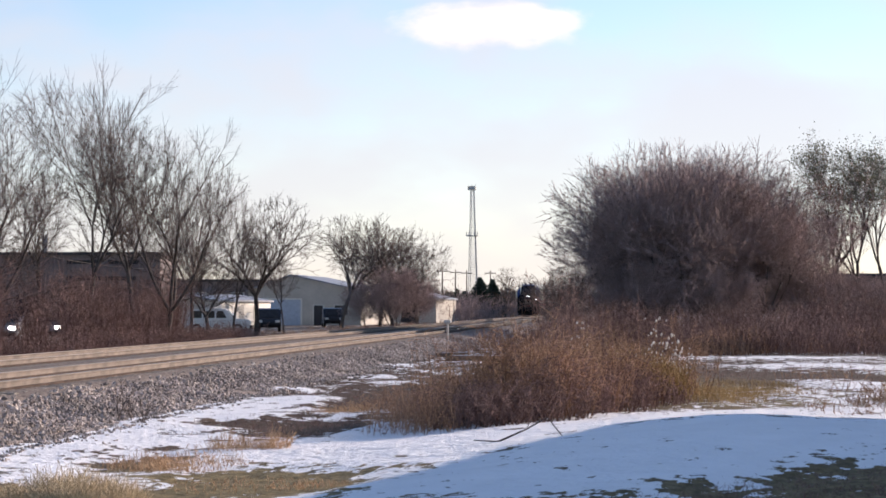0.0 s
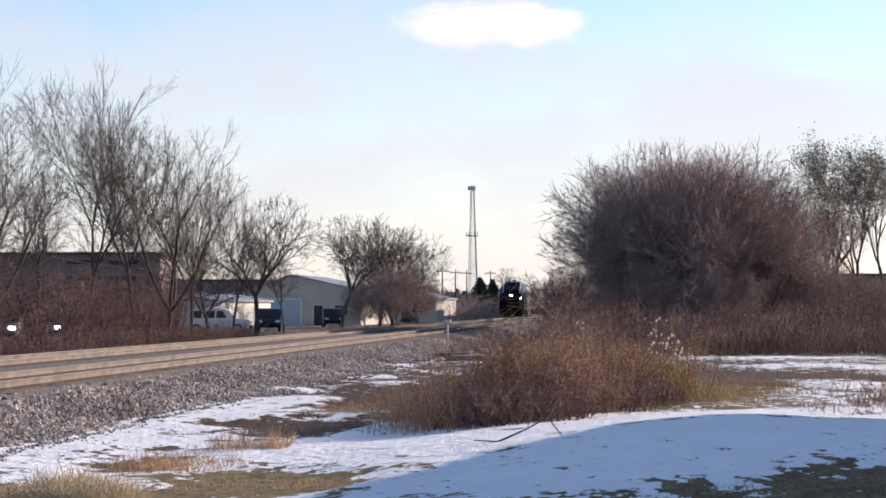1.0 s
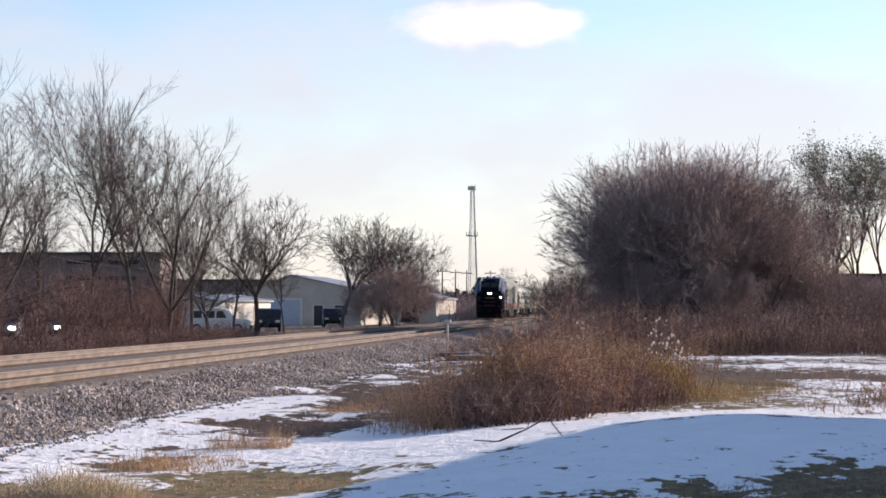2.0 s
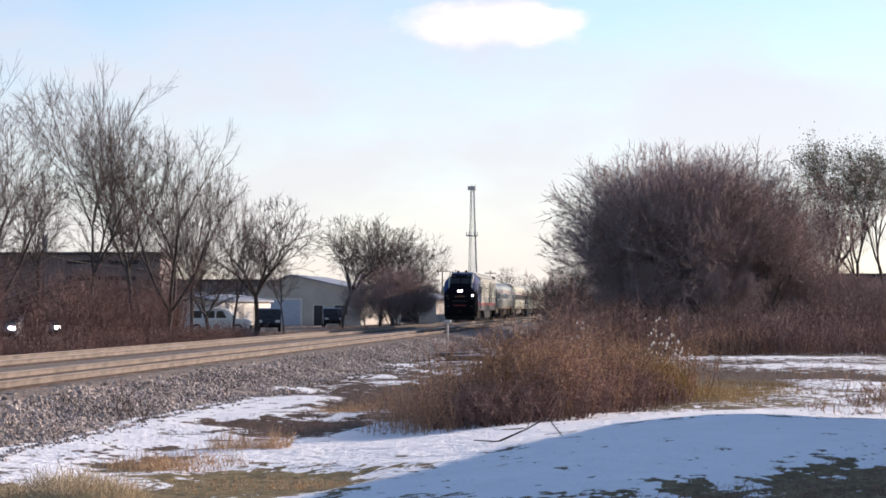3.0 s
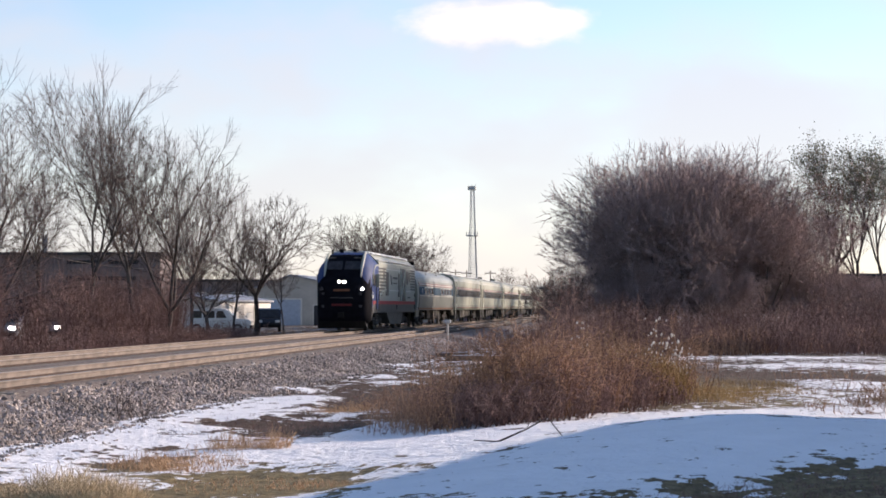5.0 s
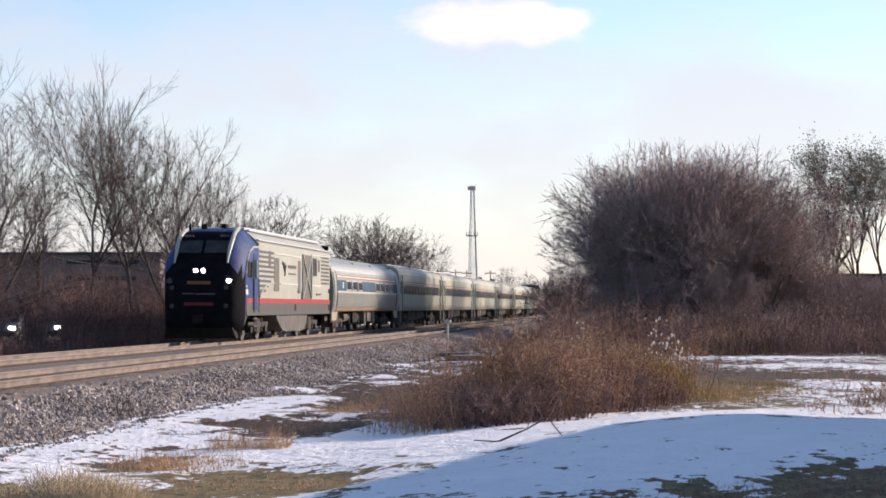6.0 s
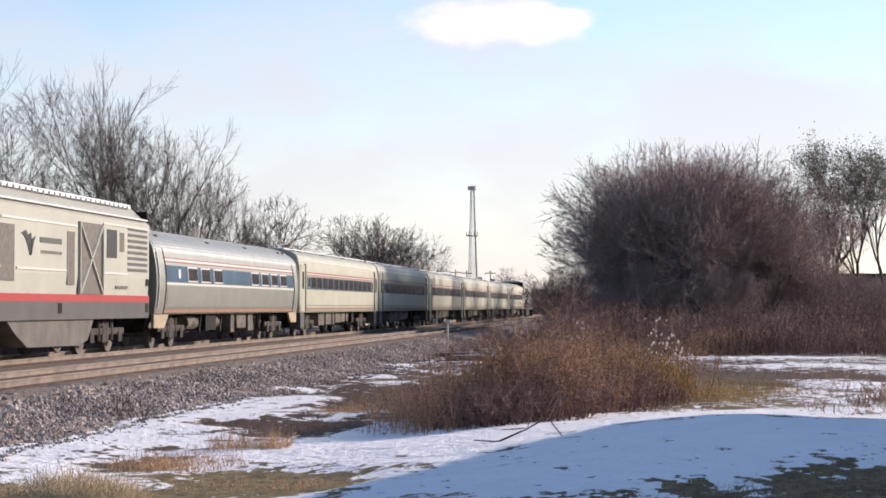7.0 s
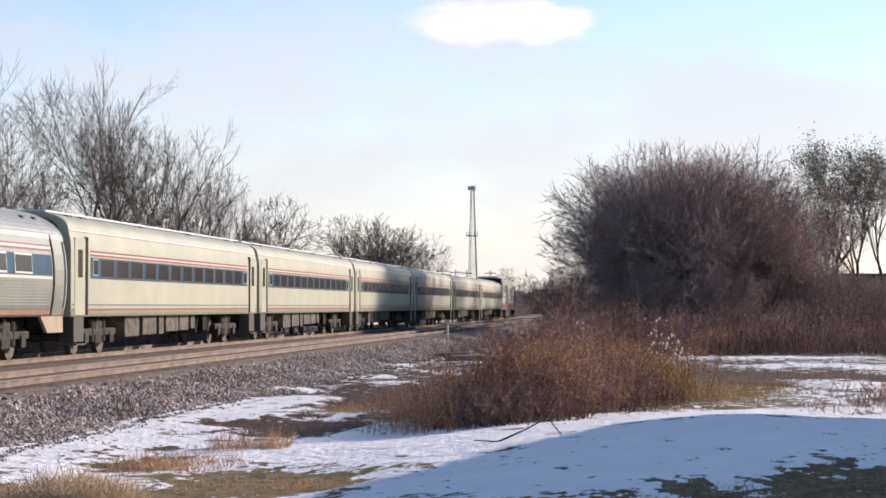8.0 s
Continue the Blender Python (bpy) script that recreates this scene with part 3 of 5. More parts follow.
# ---- weeds and brush ----
def stalks(name, n, place, h, material, seed, label, lean=0.18, rad=0.006, side_n=3, side_len=0.16, category="weeds", rough=0.5):
    r = random.Random(seed)
    segs = []
    for i in range(n):
        x, y, k = place(r)
        z = height(x, y) - 0.02
        hh = h * k * r.uniform(0.55, 1.25) * (1 + rough * noise.noise((x * 0.8, y * 0.35, seed)) + rough * noise.noise((x * 0.27, y * 0.12, seed + 9)))
        p = Vector((x, y, z))
        d = Vector((r.gauss(0, lean), r.gauss(0, lean), 1)).normalized()
        m = p + d * hh * 0.55
        d2 = (d + Vector((r.gauss(0, lean), r.gauss(0, lean), -0.05))).normalized()
        e = m + d2 * hh * 0.45
        segs.append((p, m, rad, rad * 0.8))
        segs.append((m, e, rad * 0.8, rad * 0.35))
        for j in range(side_n):
            t = r.uniform(0.25, 1.0)
            o = p.lerp(m, t * 1.6) if t < 0.6 else m.lerp(e, (t - 0.6) / 0.4)
            dd = Vector((r.gauss(0, 1), r.gauss(0, 1), r.uniform(-0.2, 1.1))).normalized()
            segs.append((o, o + dd * hh * side_len * r.uniform(0.5, 1.5), rad * 0.9, rad * 0.4))
    ob = tubes(name, segs, 3, material, None)
    return tagged(ob, label, category, kind="stuff")


def patch(items):
    """A random place in one of several oval patches: r, d, half widths, height factor."""
    def choose(r):
        cr, cd, sr, sd, k = items[r.randrange(len(items))]
        a, q = r.random() * 6.283, math.sqrt(r.random())
        rr, dd = cr + sr * q * math.cos(a), cd + sd * q * math.sin(a)
        x, y = spot(rr / dd, dd)
        return x, y, k * (1.15 - 0.5 * q * q)
    return choose


def band(u0, u1, d0, d1, k0=1.0, k1=1.0):
    def choose(r):
        t = r.random()
        x, y = spot(u0 + (u1 - u0) * t, r.uniform(d0, d1))
        return x, y, k0 + (k1 - k0) * t
    return choose


stalks("brown_weeds", 2000, patch([(0.8, 35, 1.1, 2.5, 0.8), (1.4, 35, 1.2, 2.5, 0.95), (2.1, 38, 1.3, 3, 0.9), (3.2, 41, 1.3, 3, 0.95), (0.4, 39, 1.0, 2.5, 0.5), (2.8, 45, 1.6, 3, 0.55), (4.4, 48, 1.4, 3, 0.75)]), 1.15, M["weed_brown"], 1, "dense dry reddish-brown weeds beside the snow", rad=0.0075, side_n=7, lean=0.3)
stalks("dark_weeds", 1800, patch([(0.5, 32.0, 0.8, 1.0, 0.7), (0.9, 32.6, 1.0, 1.2, 0.75), (1.4, 34, 1.1, 1.6, 0.8), (2.0, 35.8, 1.1, 1.8, 0.8), (2.8, 38, 1.2, 2.0, 0.85), (0.4, 35, 0.9, 2, 0.65), (3.6, 40, 1.2, 1.6, 0.7)]), 1.05, M["weed_dark"], 19, "dark maroon dead weeds at the edge of the snow", rad=0.0075, side_n=7, lean=0.36)
stalks("tall_weed_stalks", 300, patch([(0.8, 36, 1.6, 3, 1.0), (2.4, 40, 1.6, 4, 1.05), (3.8, 44, 1.8, 4, 1.1), (5.0, 46, 1.2, 4, 0.9), (0.4, 46, 1.5, 6, 0.9)]), 1.6, M["weed_brown"], 14, "tall single dead weed stalks", rad=0.006, side_n=9, side_len=0.12)
stalks("tan_grass", 2600, patch([(1.5, 35.5, 0.35, 0.8, 1.15), (1.75, 36.2, 0.3, 0.8, 1.1), (1.15, 34.6, 0.3, 0.7, 0.9), (3.5, 42, 0.5, 1.4, 1.0), (2.5, 39, 0.3, 0.8, 0.9)]), 1.0, M["weed_tan"], 2, "tufts of dry tan grass among the weeds", rad=0.0045, side_n=2, lean=0.3)
stalks("golden_grass", 1900, patch([(3.9, 44, 0.8, 1.6, 1.15), (4.4, 42.5, 0.7, 1.4, 0.9), (4.7, 44, 0.5, 1.2, 0.7)]), 0.95, M["weed_gold"], 3, "yellowish dry grass clump", rad=0.005, side_n=3, lean=0.3)
stalks("olive_grass", 3000, patch([(5.6, 42, 1.0, 2.5, 1.0), (6.4, 45, 1.2, 3, 1.0), (5.2, 48, 1.3, 4, 1.2), (7.0, 43, 0.8, 2, 0.8), (7.4, 50, 1.2, 4, 0.8)]), 0.20, M["weed_gold"], 15, "low olive grass mat", rad=0.004, side_n=1, lean=0.5, category="grass")
stalks("grey_weeds", 420, patch([(-0.7, 32.0, 0.6, 1.2, 0.75), (-0.2, 31.4, 0.6, 0.9, 0.7), (-0.3, 36, 1.0, 3, 0.8)]), 0.9, M["weed_brown"], 4, "thin dead weed stalks in the snow", rad=0.0035, side_n=6, lean=0.25)
stalks("snow_stubble", 420, patch([(9.8, 42, 2.5, 5, 1.0), (7.2, 36, 1.0, 2, 0.8), (12, 55, 3, 8, 1.2), (8.3, 39, 0.6, 1, 1.3)]), 0.34, M["weed_brown"], 16, "scattered dry weeds poking through the snow", rad=0.006, side_n=6, lean=0.4)
stalks("far_brown_weeds", 4600, band(0.105, 0.235, 84, 104, 0.9, 1.05), 1.0, M["weed_dark"], 5, "band of tall brown weeds below the thicket", rad=0.011, side_n=4, lean=0.3, rough=0.9)
stalks("far_rusty_grass", 1100, patch([(11.6, 86, 1.4, 3, 0.9), (13.2, 88, 0.9, 3, 1.1), (15.6, 90, 1.6, 4, 0.8), (19.0, 92, 1.2, 3, 0.9), (10.0, 84, 0.8, 3, 0.7)]), 1.0, M["weed_brown"], 25, "clumps of rust-brown grass below the thicket", rad=0.011, side_n=3, lean=0.35, category="grass")
stalks("tall_brown_brush", 4200, band(0.055, 0.24, 100, 126, 1.0, 1.1), 1.6, M["weed_dark"], 6, "tangled brown brush at the foot of the trees", rad=0.013, side_n=6, lean=0.34, rough=0.8)
stalks("trackside_brush", 1500, band(0.032, 0.080, 62, 105, 0.45, 1.0), 1.25, M["weed_dark"], 7, "thin brown brush beside the ballast", rad=0.009, side_n=5, lean=0.25)
stalks("far_trackside_brush", 1600, lambda r: (r.uniform(-38, -22.5), r.uniform(262, 400), 1.0), 3.2, M["twig_red"], 17, "bare grey-brown brush far along the tracks", rad=0.03, side_n=6, lean=0.25, category="brush")
stalks("old_sleeper_scrub", 1500, lambda r: (r.uniform(-8.3, 0.5), r.uniform(72, 150), 1.0), 0.75, M["weed_dark"], 27, "low brown scrub round the discarded sleepers", rad=0.009, side_n=5, lean=0.35, rough=0.9, category="scrub")
stalks("tall_saplings", 90, band(0.047, 0.066, 70, 110, 0.85, 1.1), 2.8, M["weed_dark"], 8, "thin bare saplings in the brush", rad=0.009, side_n=14, side_len=0.14)
stalks("crest_grass", 900, patch([(3.4, 27.5, 2.3, 0.4, 1.0), (6.3, 27.9, 1.5, 0.5, 1.0), (1.3, 26.0, 0.8, 0.4, 0.8)]), 0.08, M["weed_dark"], 26, "thin dead grass along the crest of the snow mound", lean=0.6, rad=0.004, side_n=2, category="grass")
stalks("straw_tuft", 2600, patch([(-4.1, 21.7, 0.6, 0.7, 1.0), (-3.6, 21.3, 0.5, 0.5, 0.8), (-4.7, 21.6, 0.4, 0.6, 0.8)]), 0.36, M["weed_pale"], 9, "pale straw grass tuft", lean=0.5, rad=0.0035, side_n=1)
stalks("short_grass_tufts", 1900, patch([(-3.1, 26.0, 0.7, 0.7, 0.7), (-2.9, 28.5, 0.35, 0.5, 1.0), (-2.4, 28.6, 0.25, 0.4, 1.1), (-2.0, 37.5, 0.5, 0.8, 1.1), (-1.6, 38.5, 0.4, 0.8, 1.0), (-3.4, 25.2, 0.5, 0.5, 0.6), (-2.4, 23.4, 0.9, 1.2, 0.3), (-1.5, 22.9, 0.5, 0.6, 0.3), (-3.9, 26.4, 0.5, 0.8, 0.6)]), 0.32, M["weed_tan"], 10, "low tufts of dry grass in the snow", lean=0.45, rad=0.0035, side_n=1)
def behind_tracks(r):
    """Undergrowth with two gaps where parked cars show through."""
    while True:
        x, y = r.uniform(-31, -23.5), r.uniform(66, 112)
        rr, d = side(x, y)
        if rr / d > -0.128:
            continue
        if not (-0.2175 < rr / d < -0.2035 or -0.1945 < rr / d < -0.185):
            return x, y, 1.0
        if r.random() < 0.08:
            return x, y, 0.4


stalks("left_brush", 3800, behind_tracks, 3.1, M["weed_dark"], 12, "brown leafless undergrowth behind the tracks", rad=0.011, side_n=6, lean=0.2)
stalks("left_weeds", 2600, lambda r: (r.uniform(-24, -21.6), r.uniform(60, 114), 1.0), 0.95, M["weed_dark"], 13, "rusty weeds behind the tracks", rad=0.010, side_n=4, lean=0.25)
stalks("verge_grass", 1600, lambda r: (r.uniform(-26, -21.6), r.uniform(112, 215), 1.0), 0.4, M["weed_brown"], 18, "short dry grass behind the tracks", rad=0.010, side_n=3, lean=0.3, category="grass")


def litter(n):
    """Short stubble on the bare ground between the snow patches."""
    r = random.Random(77)
    segs = []
    while len(segs) < n:
        d = 19 + 66 * r.random() ** 1.6
        u = r.uniform(-0.21, 0.225)
        x, y = spot(u, d)
        if x < -8.6:
            continue
        s = snow_at(u * d, d)
        if (d < 27 and u < 0) or (d > 42 and r.random() < 0.75):
            continue
        if r.random() < (s - 0.05) * 1.9:
            continue
        z = height(x, y)
        h = r.uniform(0.015, 0.075) * (d / 30)
        p = Vector((x, y, z))
        segs.append((p, p + Vector((r.gauss(0, 0.6) * h, r.gauss(0, 0.6) * h, h)), 0.0025 + d * 0.00006, 0.001))
    tagged(tubes("ground_litter", segs, 3, M["weed_dark"], None), "short dry stubble and litter on bare ground", "stubble", kind="stuff")


litter(5500)


# ---- train ----
SPEED = 35.0
LOCO_LEN, CAR_LEN = 21.8, 25.9
FRONT_AT_END = 4.4   # where the leading nose is at the end


def bogie(parent, y, base=2.6, wheel_r=0.46, label="dusty steel bogie"):
    """Side frames, springs and brackets; the wheels are sub-parts."""
    bm = bmesh.new()
    for s in (-1, 1):
        x = s * 1.08
        box(bm, x - 0.09, x + 0.09, y - base / 2 - 0.55, y + base / 2 + 0.55, 0.52, 0.72, 0.03)
        for e in (-1, 1):
            box(bm, x - 0.13, x + 0.13, y + e * base / 2 - 0.2, y + e * base / 2 + 0.2, 0.30, 0.62, 0.04)
            cyl(bm, (x, y + e * base / 2 * 0.45, 0.35), (x, y + e * base / 2 * 0.45, 0.98), 0.12)
        box(bm, x - 0.1, x + 0.1, y - 0.35, y + 0.35, 0.28, 0.95, 0.05)
        cyl(bm, (x, y - 0.9, 0.55), (x + s * 0.12, y - 0.2, 1.0), 0.05)
    box(bm, -1.0, 1.0, y - 0.3, y + 0.3, 0.35, 0.9)
    f = part("bogie", bm, M["bogie"], parent, label)
    for e in (-1, 1):
        w = bmesh.new()
        yy = y + e * base / 2
        for s in (-1, 1):
            cyl(w, (s * 0.70, yy, wheel_r), (s * 0.83, yy, wheel_r), wheel_r, n=24)
            cyl(w, (s * 0.68, yy, wheel_r), (s * 0.70, yy, wheel_r), wheel_r + 0.025, n=24)
            cyl(w, (s * 0.83, yy, wheel_r), (s * 1.02, yy, wheel_r), 0.13, n=12)
        cyl(w, (-0.7, yy, wheel_r), (0.7, yy, wheel_r), 0.09)
        part("wheelset", w, M["wheel"], f, "steel wheels on an axle")


def strip(shape, z0, z1, y0, y1, off=0.006, sides=(1, -1), steps=5):
    """A thin skin that follows the car's side between two heights."""
    bm = bmesh.new()
    for s in sides:
        rows = []
        for i in range(steps + 1):
            z = z0 + (z1 - z0) * i / steps
            x = shape(z)
            rows.append([bm.verts.new((s * (x + o), y, z)) for o, y in ((off, y0), (off, y1), (-0.01, y1), (-0.01, y0))])
        for a, b in zip(rows, rows[1:]):
            for k in range(4):
                bm.faces.new((a[k], a[(k + 1) % 4], b[(k + 1) % 4], b[k]))
        bm.faces.new(rows[0])
        bm.faces.new(rows[-1][::-1])
    bmesh.ops.recalc_face_normals(bm, faces=bm.faces)
    return bm


def windows(parent, shape, centres, width, z0, z1, frame_mat, rim=0.05, glass_mat=None):
    for s in (1, -1):
        for c in centres:
            x = shape((z0 + z1) / 2)
            tilt = math.atan2(shape(z0) - shape(z1), z1 - z0)
            bm = bmesh.new()
            box(bm, -0.012, 0.022, -width / 2 - rim, width / 2 + rim, -(z1 - z0) / 2 - rim, (z1 - z0) / 2 + rim, 0.01)
            w = part("window", bm, frame_mat, parent, m=pose(s * x, c, (z0 + z1) / 2, 0, -s * math.degrees(tilt), 0))
            part("pane", boxes((-0.03, 0.03, -width / 2, width / 2, -(z1 - z0) / 2, (z1 - z0) / 2), bevel=0.012), M["glass"], w)


def underfloor(parent, y0, y1, seed, z0=0.35, z1=1.08):
    """Boxes, tanks and brackets hung below the floor, each on both sides."""
    r = random.Random(seed)
    y = y0
    while y < y1 - 0.6:
        ln = r.choice((0.35, 0.6, 0.9, 1.3, 1.7))
        kind_i = r.random()
        for s in (1, -1):
            if kind_i < 0.55:
                part("equipment_box", boxes((s * 0.95 - 0.35, s * 0.95 + 0.35, y, y + ln, z0 + r.uniform(0, 0.25), z1), bevel=0.02), M["box_grey" if kind_i < 0.36 else "under"], parent, "dusty equipment box below the floor")
            elif kind_i < 0.75:
                bm = bmesh.new()
                cyl(bm, (s * 0.95, y, 0.78), (s * 0.95, y + ln + 0.3, 0.78), 0.24, n=14)
                part("air_tank", bm, M["box_grey"], parent, "grey air tank")
            else:
                bm = bmesh.new()
                cyl(bm, (s * 1.15, y, z1), (s * 1.15, y + 0.3, z0 + 0.1), 0.04)
                cyl(bm, (s * 1.15, y + 0.6, z1), (s * 1.15, y + 0.3, z0 + 0.1), 0.04)
                part("bracket", bm, M["bogie"], parent)
        y += ln + r.uniform(0.1, 0.5)
    part("centre_sill", boxes((-0.4, 0.4, 0.1, CAR_LEN - 0.1, 0.75, 1.1)), M["under"], parent)


def horizon_side(z):
    return 1.525 if z < 2.95 else 1.525 - 0.10 * ((z - 2.95) / 0.45) ** 2


def amfleet_side(z):
    return 1.59 - 0.10 * ((z - 2.05) / 0.95) ** 2 - 0.03 * max(0.0, z - 2.7)


def section(shape, z0, zs, top, n_side=8, n_roof=10, power=2.4):
    """Half sections joined to a closed outline (x, z)."""
    right = [(shape(z0 + (zs - z0) * i / n_side), z0 + (zs - z0) * i / n_side) for i in range(n_side + 1)]
    xs = right[-1][0]
    for i in range(1, n_roof + 1):
        a = math.pi / 2 * i / n_roof
        right.append((xs * max(0, math.cos(a)) ** (2 / power), zs + (top - zs) * math.sin(a) ** (2 / power)))
    return right + [(-x, z) for x, z in right[-2::-1]]


def coach_common(t, shape, ring, body_mat, length=CAR_LEN):
    y0, y1 = 0.28, length - 0.28
    bm = loft([[(x, y, z) for x, z in ring] for y in (y0, y0 + 0.03, y1 - 0.03, y1)])
    for f in bm.faces:
        f.smooth = len(f.verts) == 4 and abs(f.normal.y) < 0.5
    ob = part("body", bm, body_mat, t)
    for y in (0.0, length - 0.29):
        g = [(x * 0.82, 1.15 + (z - 1.05) * 0.93) for x, z in ring]
        part("gangway", loft([[(x, yy, z) for x, z in g] for yy in (y, y + 0.29)]), M["diaphragm"], t, "black rubber gangway")
    cp = bmesh.new()
    for y in (0.0, length - 0.5):
        box(cp, -0.15, 0.15, y, y + 0.5, 0.72, 1.0, 0.03)
    part("coupler", cp, M["under"], t)
    return ob


def build_horizon():
    t = tagged(empty("passenger_coach"), "silver-white passenger coach with blue window band and red stripes", "train car", "train cars")
    ring = section(horizon_side, 1.06, 3.35, 3.86)
    coach_common(t, horizon_side, ring, M["cream"])
    L = CAR_LEN
    part("window_band", strip(horizon_side, 2.09, 2.66, 2.15, L - 2.15), M["stripe_blue"], t, "blue window band")
    for z in (2.70, 2.80):
        part("stripe", strip(horizon_side, z, z + 0.05, 2.15, L - 2.15, steps=1), M["stripe_red"], t, "thin red stripe")
    part("stripe", strip(horizon_side, 2.752, 2.798, 2.15, L - 2.15, steps=1), M["stripe_white"], t, "thin white stripe")
    part("stripe", strip(horizon_side, 1.22, 1.27, 0.4, L - 0.4, steps=1), M["stripe_red"], t, "thin red stripe")
    part("sill_line", strip(horizon_side, 1.36, 1.39, 0.4, L - 0.4, 0.012, steps=1), M["grille"], t)
    part("gutter", strip(horizon_side, 3.33, 3.37, 0.35, L - 0.35, 0.03, steps=1), M["stripe_white"], t)
    windows(t, horizon_side, [3.9 + i * 1.645 for i in range(12)], 1.22, 2.15, 2.63, M["loco_grey"], 0.035)
    windows(t, horizon_side, [2.62, L - 2.62], 0.42, 2.2, 2.6, M["cream"], 0.03)
    for s in (1, -1):
        for y in (0.62, L - 1.62):
            d = part("door", boxes((-0.02, 0.02, 0, 1.0, 1.1, 3.16), bevel=0.01), M["cream"], t, "flat sliding end door", m=pose(s * 1.52, y, 0))
            part("door_window", boxes((-0.03, 0.03, 0.28, 0.72, 2.1, 2.85), bevel=0.02), M["glass"], d)
            edge = y + 1.0 if y < 5 else y - 0.24
            # flat black strip on the side, nothing is cut in
            part("door_pocket", boxes((s * 1.52 - 0.03, s * 1.52 + 0.03, edge, edge + 0.24, 1.1, 3.2)), M["under"], t, "recess beside the door drawn as a flat black strip")
            part("step_well", boxes((s * 1.3 - 0.2, s * 1.3 + 0.2, y + 0.05, y + 1.0, 0.38, 1.1), bevel=0.02), M["loco_grey"], t, "dark folding step below the door")
            part("step_tread", boxes((s * 1.36 - 0.2, s * 1.36 + 0.2, y + 0.1, y + 0.95, 0.30, 0.34)), M["box_grey"], t)
    for y in (1.6, 3.0, 9.5, 16.0, 22.5, 24.0):
        part("roof_vent", boxes((0.75, 1.05, y, y + 0.5, 3.68, 3.80), bevel=0.02), M["grille"], t)
    part("roof_panel", boxes((-0.8, 0.8, 0.4, L - 0.4, 3.82, 3.885), bevel=0.02), M["roof_sheet"], t, "pale roof walkway panel")
    bogie(t, 4.3)
    bogie(t, L - 4.3)
    underfloor(t, 6.7, L - 6.6, 5)
    return t


def build_amfleet():
    t = tagged(empty("lounge_coach"), "round-sided stainless steel lounge coach with blue band and red stripes", "train car", "train cars")
    ring = section(amfleet_side, 1.08, 3.02, 3.84, power=1.86, n_roof=16)
    coach_common(t, amfleet_side, ring, M["steel"])
    L = CAR_LEN
    part("window_band", strip(amfleet_side, 2.11, 2.63, 1.6, L - 1.6), M["stripe_blue"], t, "blue window band")
    part("stripe", strip(amfleet_side, 2.72, 2.77, 1.6, L - 1.6, steps=1), M["stripe_red"], t, "thin red stripe")
    part("stripe", strip(amfleet_side, 2.775, 2.835, 1.6, L - 1.6, steps=1), M["stripe_white"], t, "thin white stripe")
    part("stripe", strip(amfleet_side, 2.84, 2.88, 1.6, L - 1.6, steps=1), M["stripe_red"], t, "thin red stripe")
    part("stripe", strip(amfleet_side, 2.02, 2.08, 1.6, L - 1.6, steps=1), M["stripe_white"], t, "thin white stripe")
    part("stripe", strip(amfleet_side, 1.13, 1.24, 0.35, L - 0.35, steps=1), M["sill_beige"], t, "faded brown sill stripe")
    for i in range(9):
        z = 1.36 + i * 0.073
        for s in (1, -1):
            x = amfleet_side(z)
            part("flute", boxes((s * x - 0.018, s * x + 0.018, 1.7, L - 1.7, z, z + 0.036)), M["steel"], t, "stainless flute along the side")
    for i in range(9):
        a = math.pi / 2 * (0.14 + 0.085 * i)
        xs = amfleet_side(3.02)
        x, z = xs * math.cos(a) ** (2 / 1.86), 3.02 + 0.82 * math.sin(a) ** (2 / 1.86)
        for s in (1, -1):
            part("roof_rib", boxes((s * x - 0.02, s * x + 0.014, 0.9, L - 0.9, z - 0.02, z + 0.012) if s > 0 else (s * x - 0.014, s * x + 0.02, 0.9, L - 0.9, z - 0.02, z + 0.012)), M["steel"], t)
    # lighter skin over the roof: sheen of sky and sun put into the colour
    up_pts = [(x * 1.004, z + 0.006) for x, z in ring if z >= 3.0]
    low_pts = [(x * 0.98, z - 0.03) for x, z in ring if z >= 3.0]
    rb = prism(up_pts + low_pts[::-1], "y", 0.6, L - 0.6)
    part("roof", rb, M["roof_steel_lit"], t, "stainless ribbed roof, lightened for sky and sun sheen")
    windows(t, amfleet_side, [5.2, 7.2, 9.2, 15.9, 17.9, 19.9, 21.9], 1.3, 2.17, 2.58, M["stripe_white"], 0.045)
    for s in (1, -1):
        for y in (0.45, L - 1.5):
            d = part("door", strip(amfleet_side, 1.1, 3.05, y + 0.1, y + 0.95, 0.01, (s,)), M["steel"], t, "curved stainless door")
            part("door_edge", strip(amfleet_side, 1.1, 3.15, y + 0.95 if y < 5 else y - 0.02, y + 1.07 if y < 5 else y + 0.10, 0.02, (s,)), M["under"], d)
            part("grab_rail", strip(amfleet_side, 1.3, 3.0, y + 0.02 if y < 5 else y + 1.0, y + 0.06 if y < 5 else y + 1.04, 0.05, (s,)), M["stripe_white"], d)
            part("skirt", prism([(y - 0.1, 1.12), (y + 1.9 if y < 5 else y + 1.2, 1.12), (y + 1.25 if y < 5 else y + 1.2, 0.66), (y - 0.1, 0.66)] if y < 5 else [(y - 0.8, 1.12), (y + 1.2, 1.12), (y + 1.2, 0.66), (y - 0.15, 0.66)], "x", s * 1.40, s * 1.485), M["skirt_beige"], t, "beige vestibule skirt")
    for y in (1.0, 2.0, 9.5, 16.2, 23.2, 24.2):
        part("roof_hatch", boxes((0.92, 1.14, y, y + 0.22, 3.40, 3.60), bevel=0.02), M["grille"], t)
